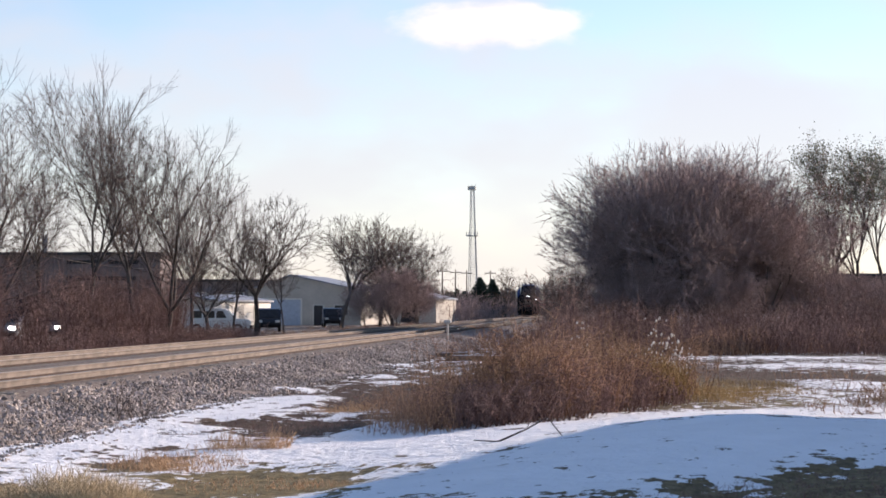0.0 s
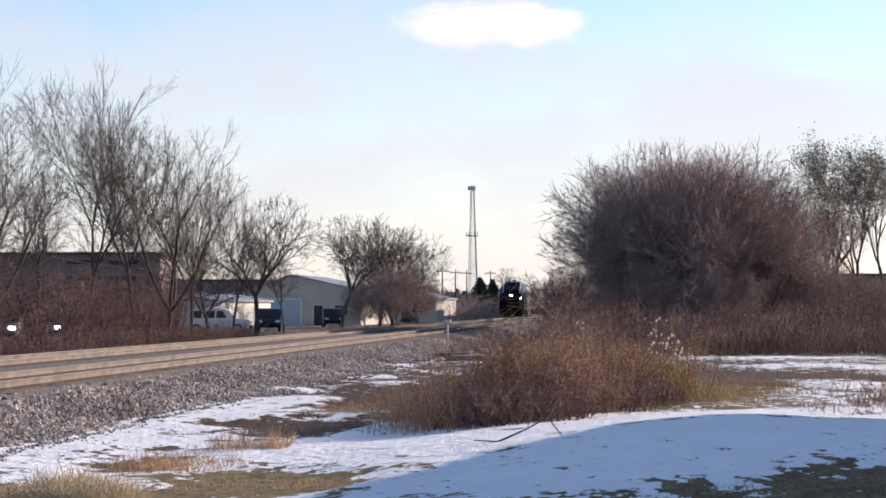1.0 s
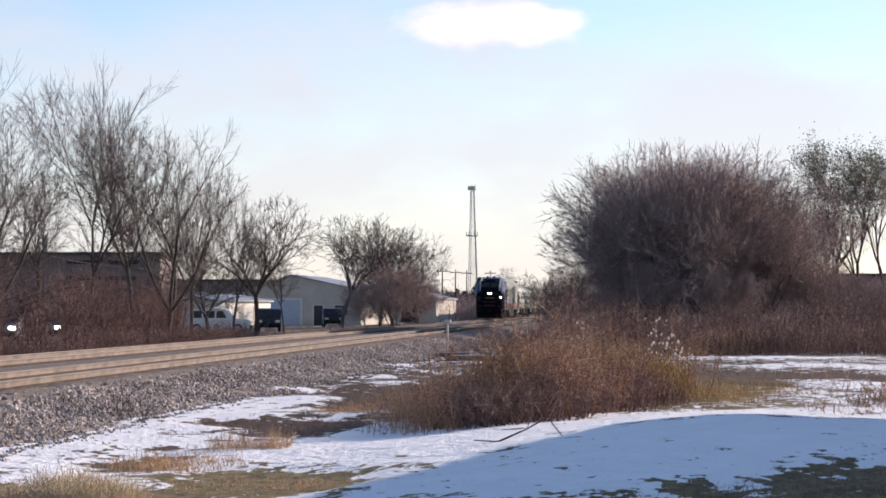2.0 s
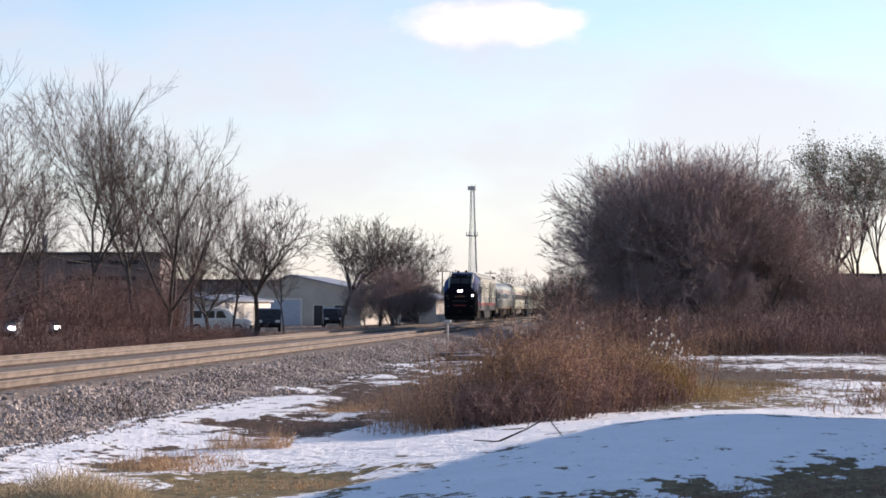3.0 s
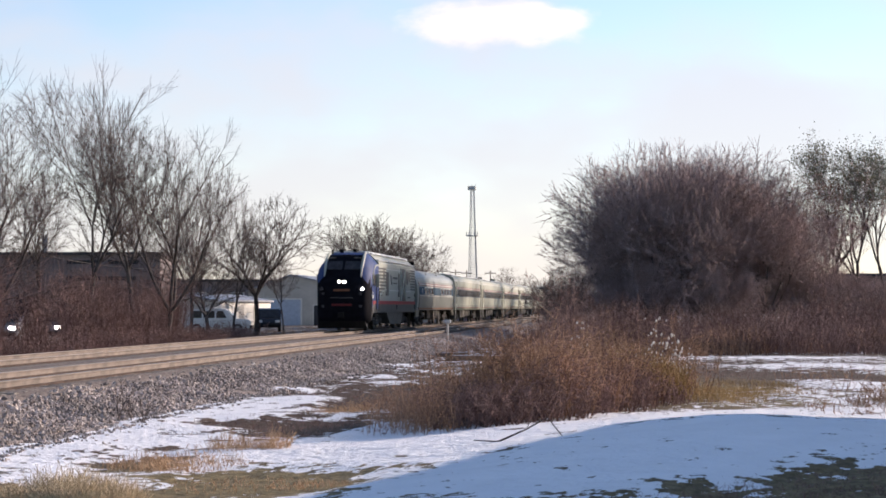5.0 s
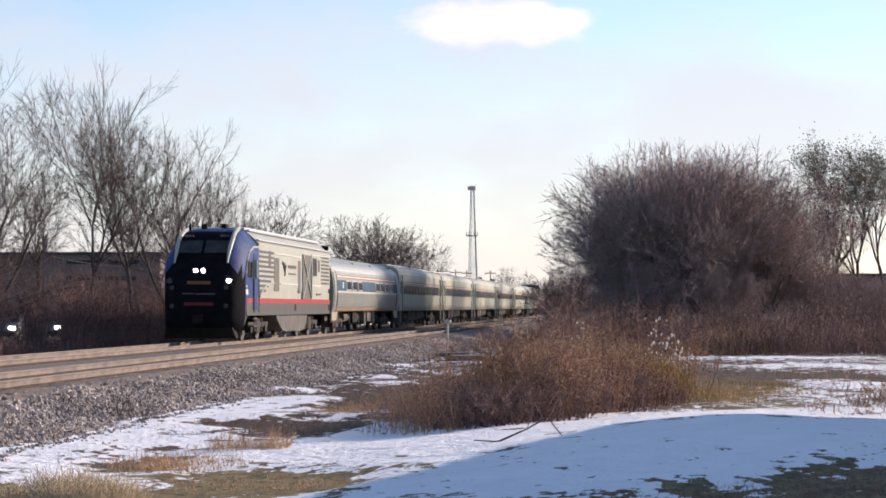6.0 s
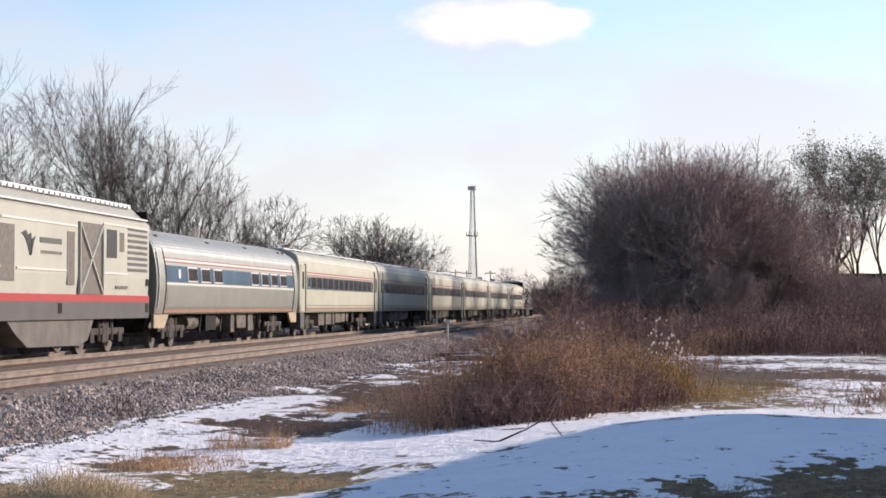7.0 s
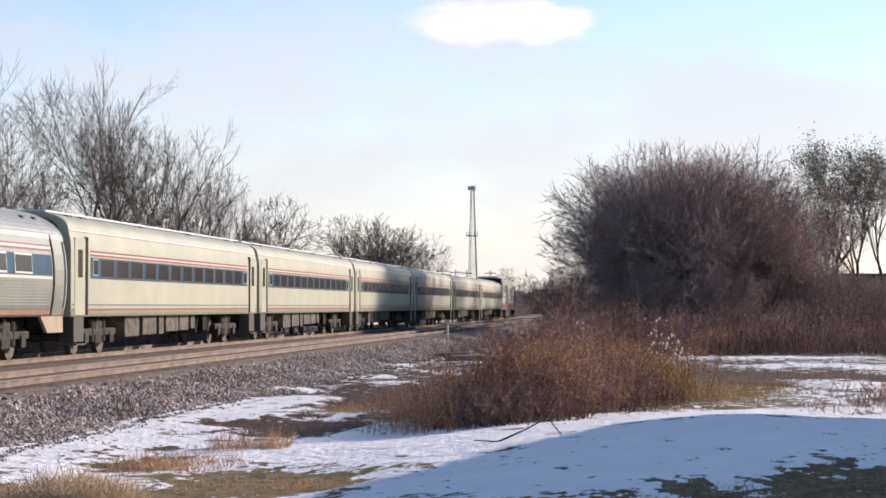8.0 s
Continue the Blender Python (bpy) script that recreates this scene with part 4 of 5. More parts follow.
    part("crest", boxes((amfleet_side(2.35) - 0.01, amfleet_side(2.35) + 0.012, 3.2, 3.5, 2.2, 2.52)), M["stripe_white"], t, "small white emblem")
    bogie(t, 4.0)
    bogie(t, L - 4.0)
    underfloor(t, 6.3, L - 6.2, 9)
    return t


def loco_ring(y, w, zb, zs, wt, zt):
    return [(-w * 0.97, y, zb), (-w, y, zb + 0.25 * (zs - zb)), (-w, y, zb + 0.75 * (zs - zb)), (-w, y, zs), (-wt - (w - wt) * 0.35, y, zs + (zt - zs) * 0.68), (-wt, y, zt), (-wt * 0.35, y, zt + 0.04),
            (wt * 0.35, y, zt + 0.04), (wt, y, zt), (wt + (w - wt) * 0.35, y, zs + (zt - zs) * 0.68), (w, y, zs), (w, y, zb + 0.75 * (zs - zb)), (w, y, zb + 0.25 * (zs - zb)), (w * 0.97, y, zb)]


def build_loco():
    t = tagged(empty("diesel_locomotive"), "streamlined diesel locomotive, white and grey with blue cab and black front", "locomotive", "train cars")
    L = LOCO_LEN
    # cab and nose: the centre is black, the corner posts and cab sides are blue
    st = [(0.0, 1.00, 0.55, 1.9, 0.80, 2.25), (0.10, 1.22, 0.5, 2.15, 0.92, 2.55), (0.42, 1.38, 0.45, 2.55, 1.0, 3.0), (0.85, 1.46, 0.45, 2.95, 1.02, 3.50), (1.35, 1.49, 0.6, 3.25, 1.03, 3.92), (1.9, 1.5, 0.95, 3.45, 1.0, 4.14), (2.6, 1.5, 1.0, 3.56, 0.95, 4.26), (3.9, 1.5, 1.0, 3.62, 0.92, 4.30)]
    bm = loft([loco_ring(*s) for s in st])
    for f in bm.faces:
        c = f.calc_center_median()
        n = f.normal
        mask = (abs(c.x) < 1.0 and c.y < 2.2) or (c.y < 0.45) or (c.z < 2.7 and c.y < 1.2)
        f.material_index = 0 if mask else 1
        if abs(n.x) > 0.85 and c.z < 1.45 and c.y > 1.3:
            f.material_index = 2
    ob = part("cab", bm, M["loco_black"], t, "black front mask with blue cab sides", smooth=True)
    ob.data.materials.append(M["loco_blue"])
    ob.data.materials.append(M["loco_grey"])
    # pale edge along the corner posts
    for s in (1, -1):
        bm = bmesh.new()
        pts = [(0.80, 1.0, 3.50), (1.30, 1.02, 3.93), (1.85, 0.99, 4.17), (2.6, 0.95, 4.30)]
        for (ya, xa, za), (yb, xb, zb) in zip(pts, pts[1:]):
            cyl(bm, (s * xa, ya, za), (s * xb, yb, zb), 0.085, n=8)
        cyl(bm, (s * 1.0, 0.35, 2.95), (s * 1.0, 0.80, 3.50), 0.03, 0.08, n=8)
        part("corner_trim", bm, M["loco_white"], t, "white trim along the corner post")
    # windshield
    for s in (1, -1):
        ws = prism([(s * 0.06, -0.32), (s * 0.92, -0.32), (s * 0.94, 0.30), (s * 0.06, 0.34)], "z", -0.01, 0.02)
        part("windshield", ws, M["glass"], t, m=pose(0, 0.86, 3.56, 46, 0, 0))
        part("number_board", boxes((s * 0.68 - 0.17, s * 0.68 + 0.17, -0.02, 0.02, -0.05, 0.05), bevel=0.01), M["box_grey"], t, "small lit number board with grey bars", m=pose(0, 1.40, 3.99, -40, 0, 0))
    for x in (-0.14, 0.14):
        hl = bmesh.new()
        cyl(hl, (x, 0.10, 2.66), (x, 0.20, 2.66), 0.078, n=16)
        part("headlight", hl, M["headlight"], t, "lit round headlight")
    part("headlight_box", boxes((-0.34, 0.34, 0.12, 0.6, 2.52, 2.80), bevel=0.03), M["loco_black"], t)
    dl = bmesh.new()
    cyl(dl, (1.12, 0.02, 2.28), (1.12, 0.30, 2.28), 0.078, n=16)
    part("ditch_light", dl, M["headlight"], t, "lit ditch light")
    dl = bmesh.new()
    cyl(dl, (-1.12, 0.02, 2.28), (-1.12, 0.30, 2.28), 0.10, n=16)
    part("ditch_light", dl, M["lens_dark"], t, "unlit ditch light")
    for x in (-1.02, 1.02):
        for z in (2.03, 1.35):
            m = bmesh.new()
            cyl(m, (x, -0.01, z), (x, 0.2, z), 0.085, n=12)
            part("marker_light", m, M["lens_dark"], t)
    part("orange_plate", boxes((-0.44, 0.44, -0.02, 0.06, 2.15, 2.27), bevel=0.01), M["orange"], t, "dull orange plate")
    part("nose_emblem", boxes((-0.62, -0.20, -0.03, 0.01, 1.78, 1.83), (-0.15, 0.62, -0.03, 0.01, 1.77, 1.82), bevel=0.004), M["loco_grey"], t, "plain grey emblem bars")
    part("red_bar", boxes((-0.55, 0.55, -0.03, 0.02, 1.36, 1.48), bevel=0.01), M["nose_red"], t, "dull red bar across the nose")
    part("pilot", loft([[(-1.35, 0.30, 0.15), (1.35, 0.30, 0.15), (1.35, 0.75, 0.15), (-1.35, 0.75, 0.15)], [(-1.25, 0.02, 0.55), (1.25, 0.02, 0.55), (1.25, 0.75, 0.55), (-1.25, 0.75, 0.55)]]), M["under"], t, "dark snow plough below the nose")
    cp = boxes((-0.16, 0.16, -0.42, 0.2, 0.72, 1.02), bevel=0.04)
    part("coupler", cp, M["under"], t)
    # cab side details
    for s in (1, -1):
        d = part("cab_door", boxes((s * 1.505 - 0.02, s * 1.505 + 0.02, 2.75, 3.55, 1.2, 3.35), bevel=0.015), M["loco_blue"], t, "blue cab door")
        part("door_window", boxes((s * 1.51 - 0.03, s * 1.51 + 0.03, 2.92, 3.38, 2.4, 3.1), bevel=0.03), M["glass"], d)
        part("side_window", boxes((s * 1.505 - 0.03, s * 1.505 + 0.03, 1.75, 2.5, 2.45, 3.1), bevel=0.05), M["glass"], t)
        part("mirror", boxes((s * 1.66 - 0.09, s * 1.66 + 0.09, 2.30, 2.36, 2.42, 3.12), bevel=0.02), M["loco_white"], t, "white door mirror")
        for y in (2.66, 3.64):
            hr = bmesh.new()
            cyl(hr, (s * 1.56, y, 1.1), (s * 1.56, y, 2.4), 0.02, n=6)
            part("handrail", hr, M["loco_grey"], t)
        part("emblem", boxes((s * 1.5 - 0.012, s * 1.5 + 0.012, 1.35, 1.75, 1.78, 1.98), (s * 1.5 - 0.012, s * 1.5 + 0.012, 1.4, 1.6, 2.05, 2.12)), M["stripe_white"], t, "small pale emblem on the cab side")
        part("step", boxes((s * 1.4 - 0.12, s * 1.4 + 0.12, 2.8, 3.5, 0.55, 0.6), (s * 1.4 - 0.12, s * 1.4 + 0.12, 2.8, 3.5, 0.85, 0.9)), M["loco_grey"], t)
        sw = bmesh.new()
        pts = [(1.25, 2.6), (1.5, 3.05), (1.95, 3.4), (2.7, 3.6), (3.9, 3.63)]
        for (ya, za), (yb, zb) in zip(pts, pts[1:]):
            cyl(sw, (s * 1.505, ya, za), (s * 1.505, yb, zb), 0.045, n=6)
        part("sweep_line", sw, M["loco_white"], t, "white curved line on the cab side")
    # main body
    ring = [(x, z) for x, _, z in loco_ring(0, 1.5, 1.62, 3.78, 0.92, 4.30)]
    part("body", loft([[(x, y, z) for x, z in ring] for y in (3.9, L - 0.35)]), M["loco_white"], t, "silver-white side panels")
    part("red_band", boxes((-1.508, 1.508, 1.6, L - 0.35, 1.46, 1.65)), M["loco_red"], t, "red band along the side")
    part("sill", boxes((-1.5, 1.5, 1.5, L - 0.35, 0.98, 1.46), bevel=0.01), M["loco_grey"], t, "grey sill")
    part("end_plate", boxes((-1.42, 1.42, L - 0.35, L - 0.22, 1.0, 4.2)), M["under"], t)
    roof = bmesh.new()
    box(roof, -0.98, 0.98, 3.6, L - 0.6, 4.30, 4.40, 0.02)
    part("roof", roof, M["roof_sheet"], t, "pale grey roof hatches")
    for s in (1, -1):
        n = 34
        first = part("roof_hinge", boxes((s * 1.02 - 0.09, s * 1.02 + 0.09, 0, 0.34, 4.26, 4.335)), M["roof_sheet"], t, "small raised hatch hinge on the roof edge", m=pose(0, 4.0, 0))
        for i in range(1, n):
            piece("roof_hinge", first.data, t, "small raised hatch hinge on the roof edge", pose(0, 4.0 + i * (L - 4.9) / n, 0))
        part("roof_edge", boxes((s * 1.42 - 0.07, s * 1.42 + 0.07, 3.95, L - 0.5, 3.90, 3.95)), M["roof_sheet"], t)

        def plate(name, y0, y1, z0, z1, material, label="", out=0.010):
            return part(name, boxes((s * 1.5 - 0.01, s * 1.5 + out, y0, y1, z0, z1)) if s > 0 else boxes((-1.5 - out, -1.49, y0, y1, z0, z1)), material, t, label)
        for i in range(9):
            y1 = 7.0 - max(0, (3 - i)) * 0.55
            plate("louvre", 3.95, y1, 1.90 + i * 0.19, 2.0 + i * 0.19, M["loco_grey"], "grey louvre slot")
        for i in range(8):
            plate("louvre", 18.9, 21.2, 2.35 + i * 0.17, 2.44 + i * 0.17, M["loco_grey"], "grey louvre slot")
        # creases drawn as raised bars, whiter than the panel
        for z, ya, yb in ((3.44, 7.2, 13.6), (2.24, 8.4, 12.6), (2.24, 16.2, 18.8), (3.62, 16.2, 21.3)):
            plate("body_crease", ya, yb, z, z + 0.05, M["stripe_white"], "pressed crease drawn as a raised whiter bar on the side panel", 0.03)
        cr = bmesh.new()
        arc = [(4.1, 1.72), (4.6, 1.95), (5.3, 2.14), (6.2, 2.24), (7.1, 2.28)]
        for (ya, za), (yb, zb) in zip(arc, arc[1:]):
            cyl(cr, (s * 1.50, ya, za), (s * 1.50, yb, zb), 0.05, n=6)
        part("sweep_line", cr, M["loco_white"], t, "white curved crease on the side")
        plate("grille_panel", 7.1, 8.25, 1.95, 3.3, M["grille"], "tall grey grille")
        plate("grille_panel", 5.9, 6.4, 2.95, 3.55, M["loco_tank"], "small grey grille")
        plate("grille_panel", 12.7, 13.4, 1.9, 3.3, M["grille"], "tall grey grille")
        fan = plate("fan_grille", 13.8, 16.1, 1.66, 3.6, M["grille"], "tall grey grille with a white cross brace")
        xb = bmesh.new()
        for a, b in (((13.85, 1.7), (16.05, 3.56)), ((16.05, 1.7), (13.85, 3.56)), ((13.8, 1.66), (13.8, 3.6)), ((16.1, 1.66), (16.1, 3.6))):
            cyl(xb, (s * 1.515, *a), (s * 1.515, *b), 0.06, n=6)
        part("cross_brace", xb, M["loco_white"], fan, "white cross brace")
        plate("side_window", 16.6, 17.7, 2.7, 3.5, M["opening"], "dark square opening")
        plate("grille_panel", 18.0, 18.5, 2.9, 3.45, M["grille"], "small grey grille")
        for k in range(3):
            up_pts, dn_pts = [], []
            for j in range(9):
                a = j / 8
                y = 8.75 + 0.46 * k + (0.75 - 0.40 * k) * a ** 0.8
                z = 3.20 - 0.05 * k - (0.62 - 0.06 * k) * a ** 1.6
                up_pts.append((y + 0.36 * (1 - a), z))
                dn_pts.append((y - 0.02, z - 0.10 * (1 - a)))
            flip = up_pts + dn_pts[::-1]
            part("swoosh_blade", prism(flip, "x", s * 1.49, s * 1.513), M["lens_dark"], t, "dark curved blade of the emblem")
        plate("letter_bar", 10.3, 12.2, 2.93, 3.07, M["loco_grey"], "plain bar in place of lettering", 0.012)
        plate("letter_bar", 10.4, 12.2, 2.66, 2.74, M["grille"], "plain bar in place of lettering", 0.012)
        plate("number_bar", 17.6, 18.9, 1.84, 1.92, M["grille"], "plain bar in place of a number", 0.012)
        for y in (11.9, 21.0):
            plate("latch", y, y + 0.35, 1.15, 1.42, M["under"])
        plate("latch", 21.05, 21.4, 1.95, 2.15, M["under"])
    # tank with a sloping front
    part("fuel_tank", prism([(7.9, 1.0), (8.7, 0.62), (9.6, 0.32), (14.2, 0.28), (15.0, 0.42), (15.6, 1.0)], "x", -1.42, 1.42), M["loco_tank"], t, "dusty grey fuel tank")
    bogie(t, 5.5, 3.0, 0.52)
    bogie(t, 17.75, 3.0, 0.52)
    part("roof_horn", boxes((0.15, 0.35, 3.2, 3.7, 4.36, 4.52), bevel=0.02), M["under"], t)
    part("roof_beacon", boxes((-0.5, -0.3, 2.7, 2.9, 4.28, 4.5), bevel=0.02), M["under"], t)
    part("antenna", boxes((-0.9, -0.82, 2.3, 2.4, 4.15, 4.45), bevel=0.02), M["under"], t)
    return t


loco = build_loco()
amfleet = build_amfleet()
horizon = build_horizon()
TRAIN = [(loco, 0.0, False), (amfleet, LOCO_LEN, False)]
for i in range(6):
    TRAIN.append((horizon if i == 0 else copy_thing(horizon, Matrix()), LOCO_LEN + CAR_LEN * (i + 1), False))
rear = copy_thing(loco, Matrix())
rear["label"] = "trailing diesel locomotive, white and grey, facing backwards"
TRAIN.append((rear, LOCO_LEN + CAR_LEN * 7 + LOCO_LEN, True))


# ---- buildings behind the tracks ----
def gable_house(name, x0, x1, y0, y1, eave, ridge, wall, roof, label, ridge_x=None, along="y", overhang=0.3):
    """Walls with a pitched roof slab; ridge along y."""
    t = tagged(empty(name, Matrix.Translation((x0, y0, GROUND))), label, "building")
    w, ln = x1 - x0, y1 - y0
    rx = w / 2 if ridge_x is None else ridge_x
    part("wall", prism([(0, 0), (w, 0), (w, eave), (rx, ridge), (0, eave)], "y", 0, ln), wall, t)
    th = 0.18
    for xa, za, xb, zb in ((0, eave, rx, ridge), (w, eave, rx, ridge)):
        k = overhang * (1 if xa else -1)
        dz = (zb - za) / (xb - xa) * k
        pts = [(xa + k, za + dz + 0.02), (xb, zb + 0.02), (xb, zb + th), (xa + k, za + dz + th)]
        part("roof", prism(pts, "y", -overhang, ln + overhang), roof, t)
    return t


def front_panel(t, name, x0, x1, z0, z1, material, label="", y=0.0, rim=0.0):
    ob = part(name, boxes((x0, x1, y - 0.05, y + 0.04, z0, z1), bevel=0.01), material, t, label)
    if rim:
        part("frame", boxes((x0 - rim, x0, y - 0.08, y + 0.04, z0, z1 + rim), (x1, x1 + rim, y - 0.08, y + 0.04, z0, z1 + rim), (x0, x1, y - 0.08, y + 0.04, z1, z1 + rim)), M["white_wall"], ob)
    return ob


def build_buildings():
    # long dark industrial hall
    t = tagged(empty("industrial_hall", Matrix.Translation((-68, 170, GROUND))), "long dark metal-clad industrial hall with louvre rows", "building")
    part("wall", boxes((0, 26.5, 0, 6, 0, 6.4)), M["metal_shed"], t)
    part("roof", boxes((-0.4, 26.9, -0.4, 6.4, 6.4, 6.62), bevel=0.02), M["shed_roof"], t)
    rb = bmesh.new()
    for i in range(66):
        box(rb, i * 0.4 + 0.1, i * 0.4 + 0.16, -0.05, 0.0, 0.1, 6.3)
    part("cladding_ribs", rb, M["metal_shed"], t)
    for z, x0, x1 in ((5.6, 18.4, 21.2), (5.6, 22.0, 24.6), (4.2, 18.4, 24.4), (3.2, 20.0, 24.4)):
        front_panel(t, "louvre_window", x0, x1, z, z + 0.35, M["opening"], "dark louvre strip")
    for x in (6, 10, 14):
        front_panel(t, "dock_door", x, x + 2.6, 0.2, 3.0, M["opening"], "dark dock door")
    part("chimney", boxes((15, 15.5, 4, 4.5, 6.62, 8.2), bevel=0.03), M["galv"], t)
    t = tagged(empty("hall_annex", Matrix.Translation((-55, 216, GROUND))), "low brown metal annex behind the store", "building")
    part("wall", boxes((0, 13, 0, 6, 0, 4.7)), M["metal_shed"], t)
    part("roof", boxes((-0.3, 13.3, -0.3, 6.3, 4.7, 4.9), bevel=0.02), M["shed_roof"], t)
    for x in (2, 6, 10):
        front_panel(t, "window", x, x + 1.4, 2.6, 3.4, M["glass"], rim=0.08)
    # low white store beside the parking place
    t = gable_house("low_store", -44.5, -38.2, 176, 203, 2.45, 3.0, M["white_wall"], M["grey_roof"], "low white metal store in the sun")
    for y in (4, 11, 18):
        part("side_door", boxes((6.29, 6.34, y, y + 2.4, 0.05, 2.0), bevel=0.01), M["beige_wall"], t)
    # beige gabled workshop
    t = gable_house("workshop", -42.3, -30.3, 212, 236, 3.6, 5.2, M["beige_wall"], M["grey_roof"], "beige gabled metal workshop with a pale blue roller door", 4.6)
    front_panel(t, "roller_door", 1.6, 5.6, 0.0, 2.7, M["blue_door"], "pale blue roller door", rim=0.15)
    front_panel(t, "door", 7.0, 8.0, 0.0, 2.1, M["opening"], "dark door", rim=0.08)
    front_panel(t, "window", 9.2, 10.6, 1.1, 2.1, M["glass"], rim=0.08)
    rb = bmesh.new()
    for i in range(24):
        box(rb, i * 0.5 + 0.1, i * 0.5 + 0.15, -0.03, 0.0, 0.05, 3.5)
    part("cladding_ribs", rb, M["beige_wall"], t)
    # further halls that close the gaps
    t = gable_house("white_shed", -32.0, -26.2, 248, 273, 2.9, 3.75, M["beige_wall"], M["grey_roof"], "cream metal shed with a dark doorway and grey roof", 2.2)
    front_panel(t, "door", 1.5, 3.4, 0, 2.3, M["opening"], "dark doorway", rim=0.1)
    # dark hall behind the leafy trees
    x, y = spot(0.176, 178)
    t = tagged(empty("dark_hall", Matrix.Translation((x, y, GROUND))), "long low dark hall behind the trees", "building")
    part("wall", boxes((0, 40, 0, 20, 0, 4.6)), M["metal_shed"], t)
    part("roof", boxes((-0.4, 40.4, -0.4, 20.4, 4.6, 4.85), bevel=0.02), M["shed_roof"], t)
    # unseen house block, added outside the view to cast the shade on the near snow
    cx, cy = spot(17.9 / 38.7, 38.7)
    t = tagged(empty("house", pose(cx, cy, GROUND, 0, 0, TURN - 25)), "unseen house block added to shade the near snow", "house")
    part("wall", boxes((0, 8, -14, 0, 0, 6.1)), M["white_wall"], t)
    part("roof", prism([(-0.3, 6.1), (8.3, 6.1), (4.0, 7.2)], "y", -14.3, 0.3), M["grey_roof"], t)
    for yy in (-4, -8, -12):
        part("window", boxes((-0.05, 0.03, yy, yy + 1.2, 1.0, 2.4), bevel=0.01), M["glass"], t)


build_buildings()


# ---- vehicles ----
def build_car(kind_of, paint, label, lamp_mat=None):
    t = tagged(empty(kind_of), label, "car", "parked vehicles")
    suv = kind_of != "parked_car"
    h = 1.85 if suv else 1.45
    side_pts = [(-2.5, 0.35), (-2.52, 0.75), (-2.4, 1.02), (-1.3, 1.10), (-0.65, h - 0.08), (-0.3, h), (1.9 if suv else 1.0, h - 0.02), (2.35 if suv else 1.6, 1.15), (2.48, 0.95), (2.5, 0.35)]
    bm = prism([(p[0], p[1]) for p in side_pts], "x", -0.92, 0.92)
    bmesh.ops.bevel(bm, geom=[e for e in bm.edges if abs(e.verts[0].co.x - e.verts[1].co.x) < 0.01], offset=0.09, segments=2, affect="EDGES")
    body = part("body", bm, paint, t)
    for s in (-1, 1):
        for y0, y1 in ((-0.75, 0.05), (0.15, 1.0), (1.1, 1.85 if suv else 1.3)):
            g = prism([(y0 + 0.02, 1.14), (y1, 1.14), (y1 - 0.04, h - 0.18), (y0 + (0.3 if y0 < -0.5 else 0.02), h - 0.18)], "x", s * 0.90, s * 0.935)
            part("side_window", g, M["glass"], body)
        for y in (-1.55, 1.5):
            w = bmesh.new()
            cyl(w, (s * 0.72, y, 0.36), (s * 0.945, y, 0.36), 0.36, n=20)
            wh = part("wheel", w, M["rubber"], t)
            r = bmesh.new()
            cyl(r, (s * 0.93, y, 0.36), (s * 0.96, y, 0.36), 0.22, n=14)
            part("rim", r, M["galv"], wh)
        part("headlamp", boxes((s * 0.68 - 0.17, s * 0.68 + 0.17, -2.54, -2.4, 0.74, 0.92), bevel=0.02), lamp_mat or M["stripe_white"], t)
        part("tail_lamp", boxes((s * 0.78 - 0.1, s * 0.78 + 0.1, 2.4, 2.52, 0.85, 1.1), bevel=0.02), M["lamp_red"], t)
    wsd = prism([(-0.8, -0.02), (0.8, -0.02), (0.68, 0.78), (-0.68, 0.78)], "z", 0.0, 0.03)
    part("windshield", wsd, M["glass"], t, m=pose(0, -1.26, 1.14, 48, 0, 0))
    part("bumper", boxes((-0.9, 0.9, -2.6, -2.4, 0.35, 0.62), bevel=0.04), M["under"], t)
    part("bumper", boxes((-0.9, 0.9, 2.4, 2.58, 0.35, 0.65), bevel=0.04), M["under"], t)
    return t


white_suv = build_car("suv", M["car_white"], "white parked sport utility vehicle with dark windows")
dark_suv = build_car("suv", M["car_dark"], "dark parked sport utility vehicle")
# the silver cars' headlamps glow to stand in for sun glints
silver = build_car("parked_car", M["car_silver"], "silver parked car, headlamps glowing in place of sun glints", M["headlight"])
for t, u, d, turn, copy in ((white_suv, -0.1100, 152, 97, False), (dark_suv, -0.0850, 162, 10, False), (dark_suv, -0.0540, 198, 12, True),
                            (silver, -0.2115, 112, 4, False), (silver, -0.1900, 116, 6, True)):
    x, y = spot(u, d)
    if copy:
        copy_thing(t, pose(x, y, height(x, y), 0, 0, turn))
    else:
        t.matrix_basis = pose(x, y, height(x, y), 0, 0, turn)


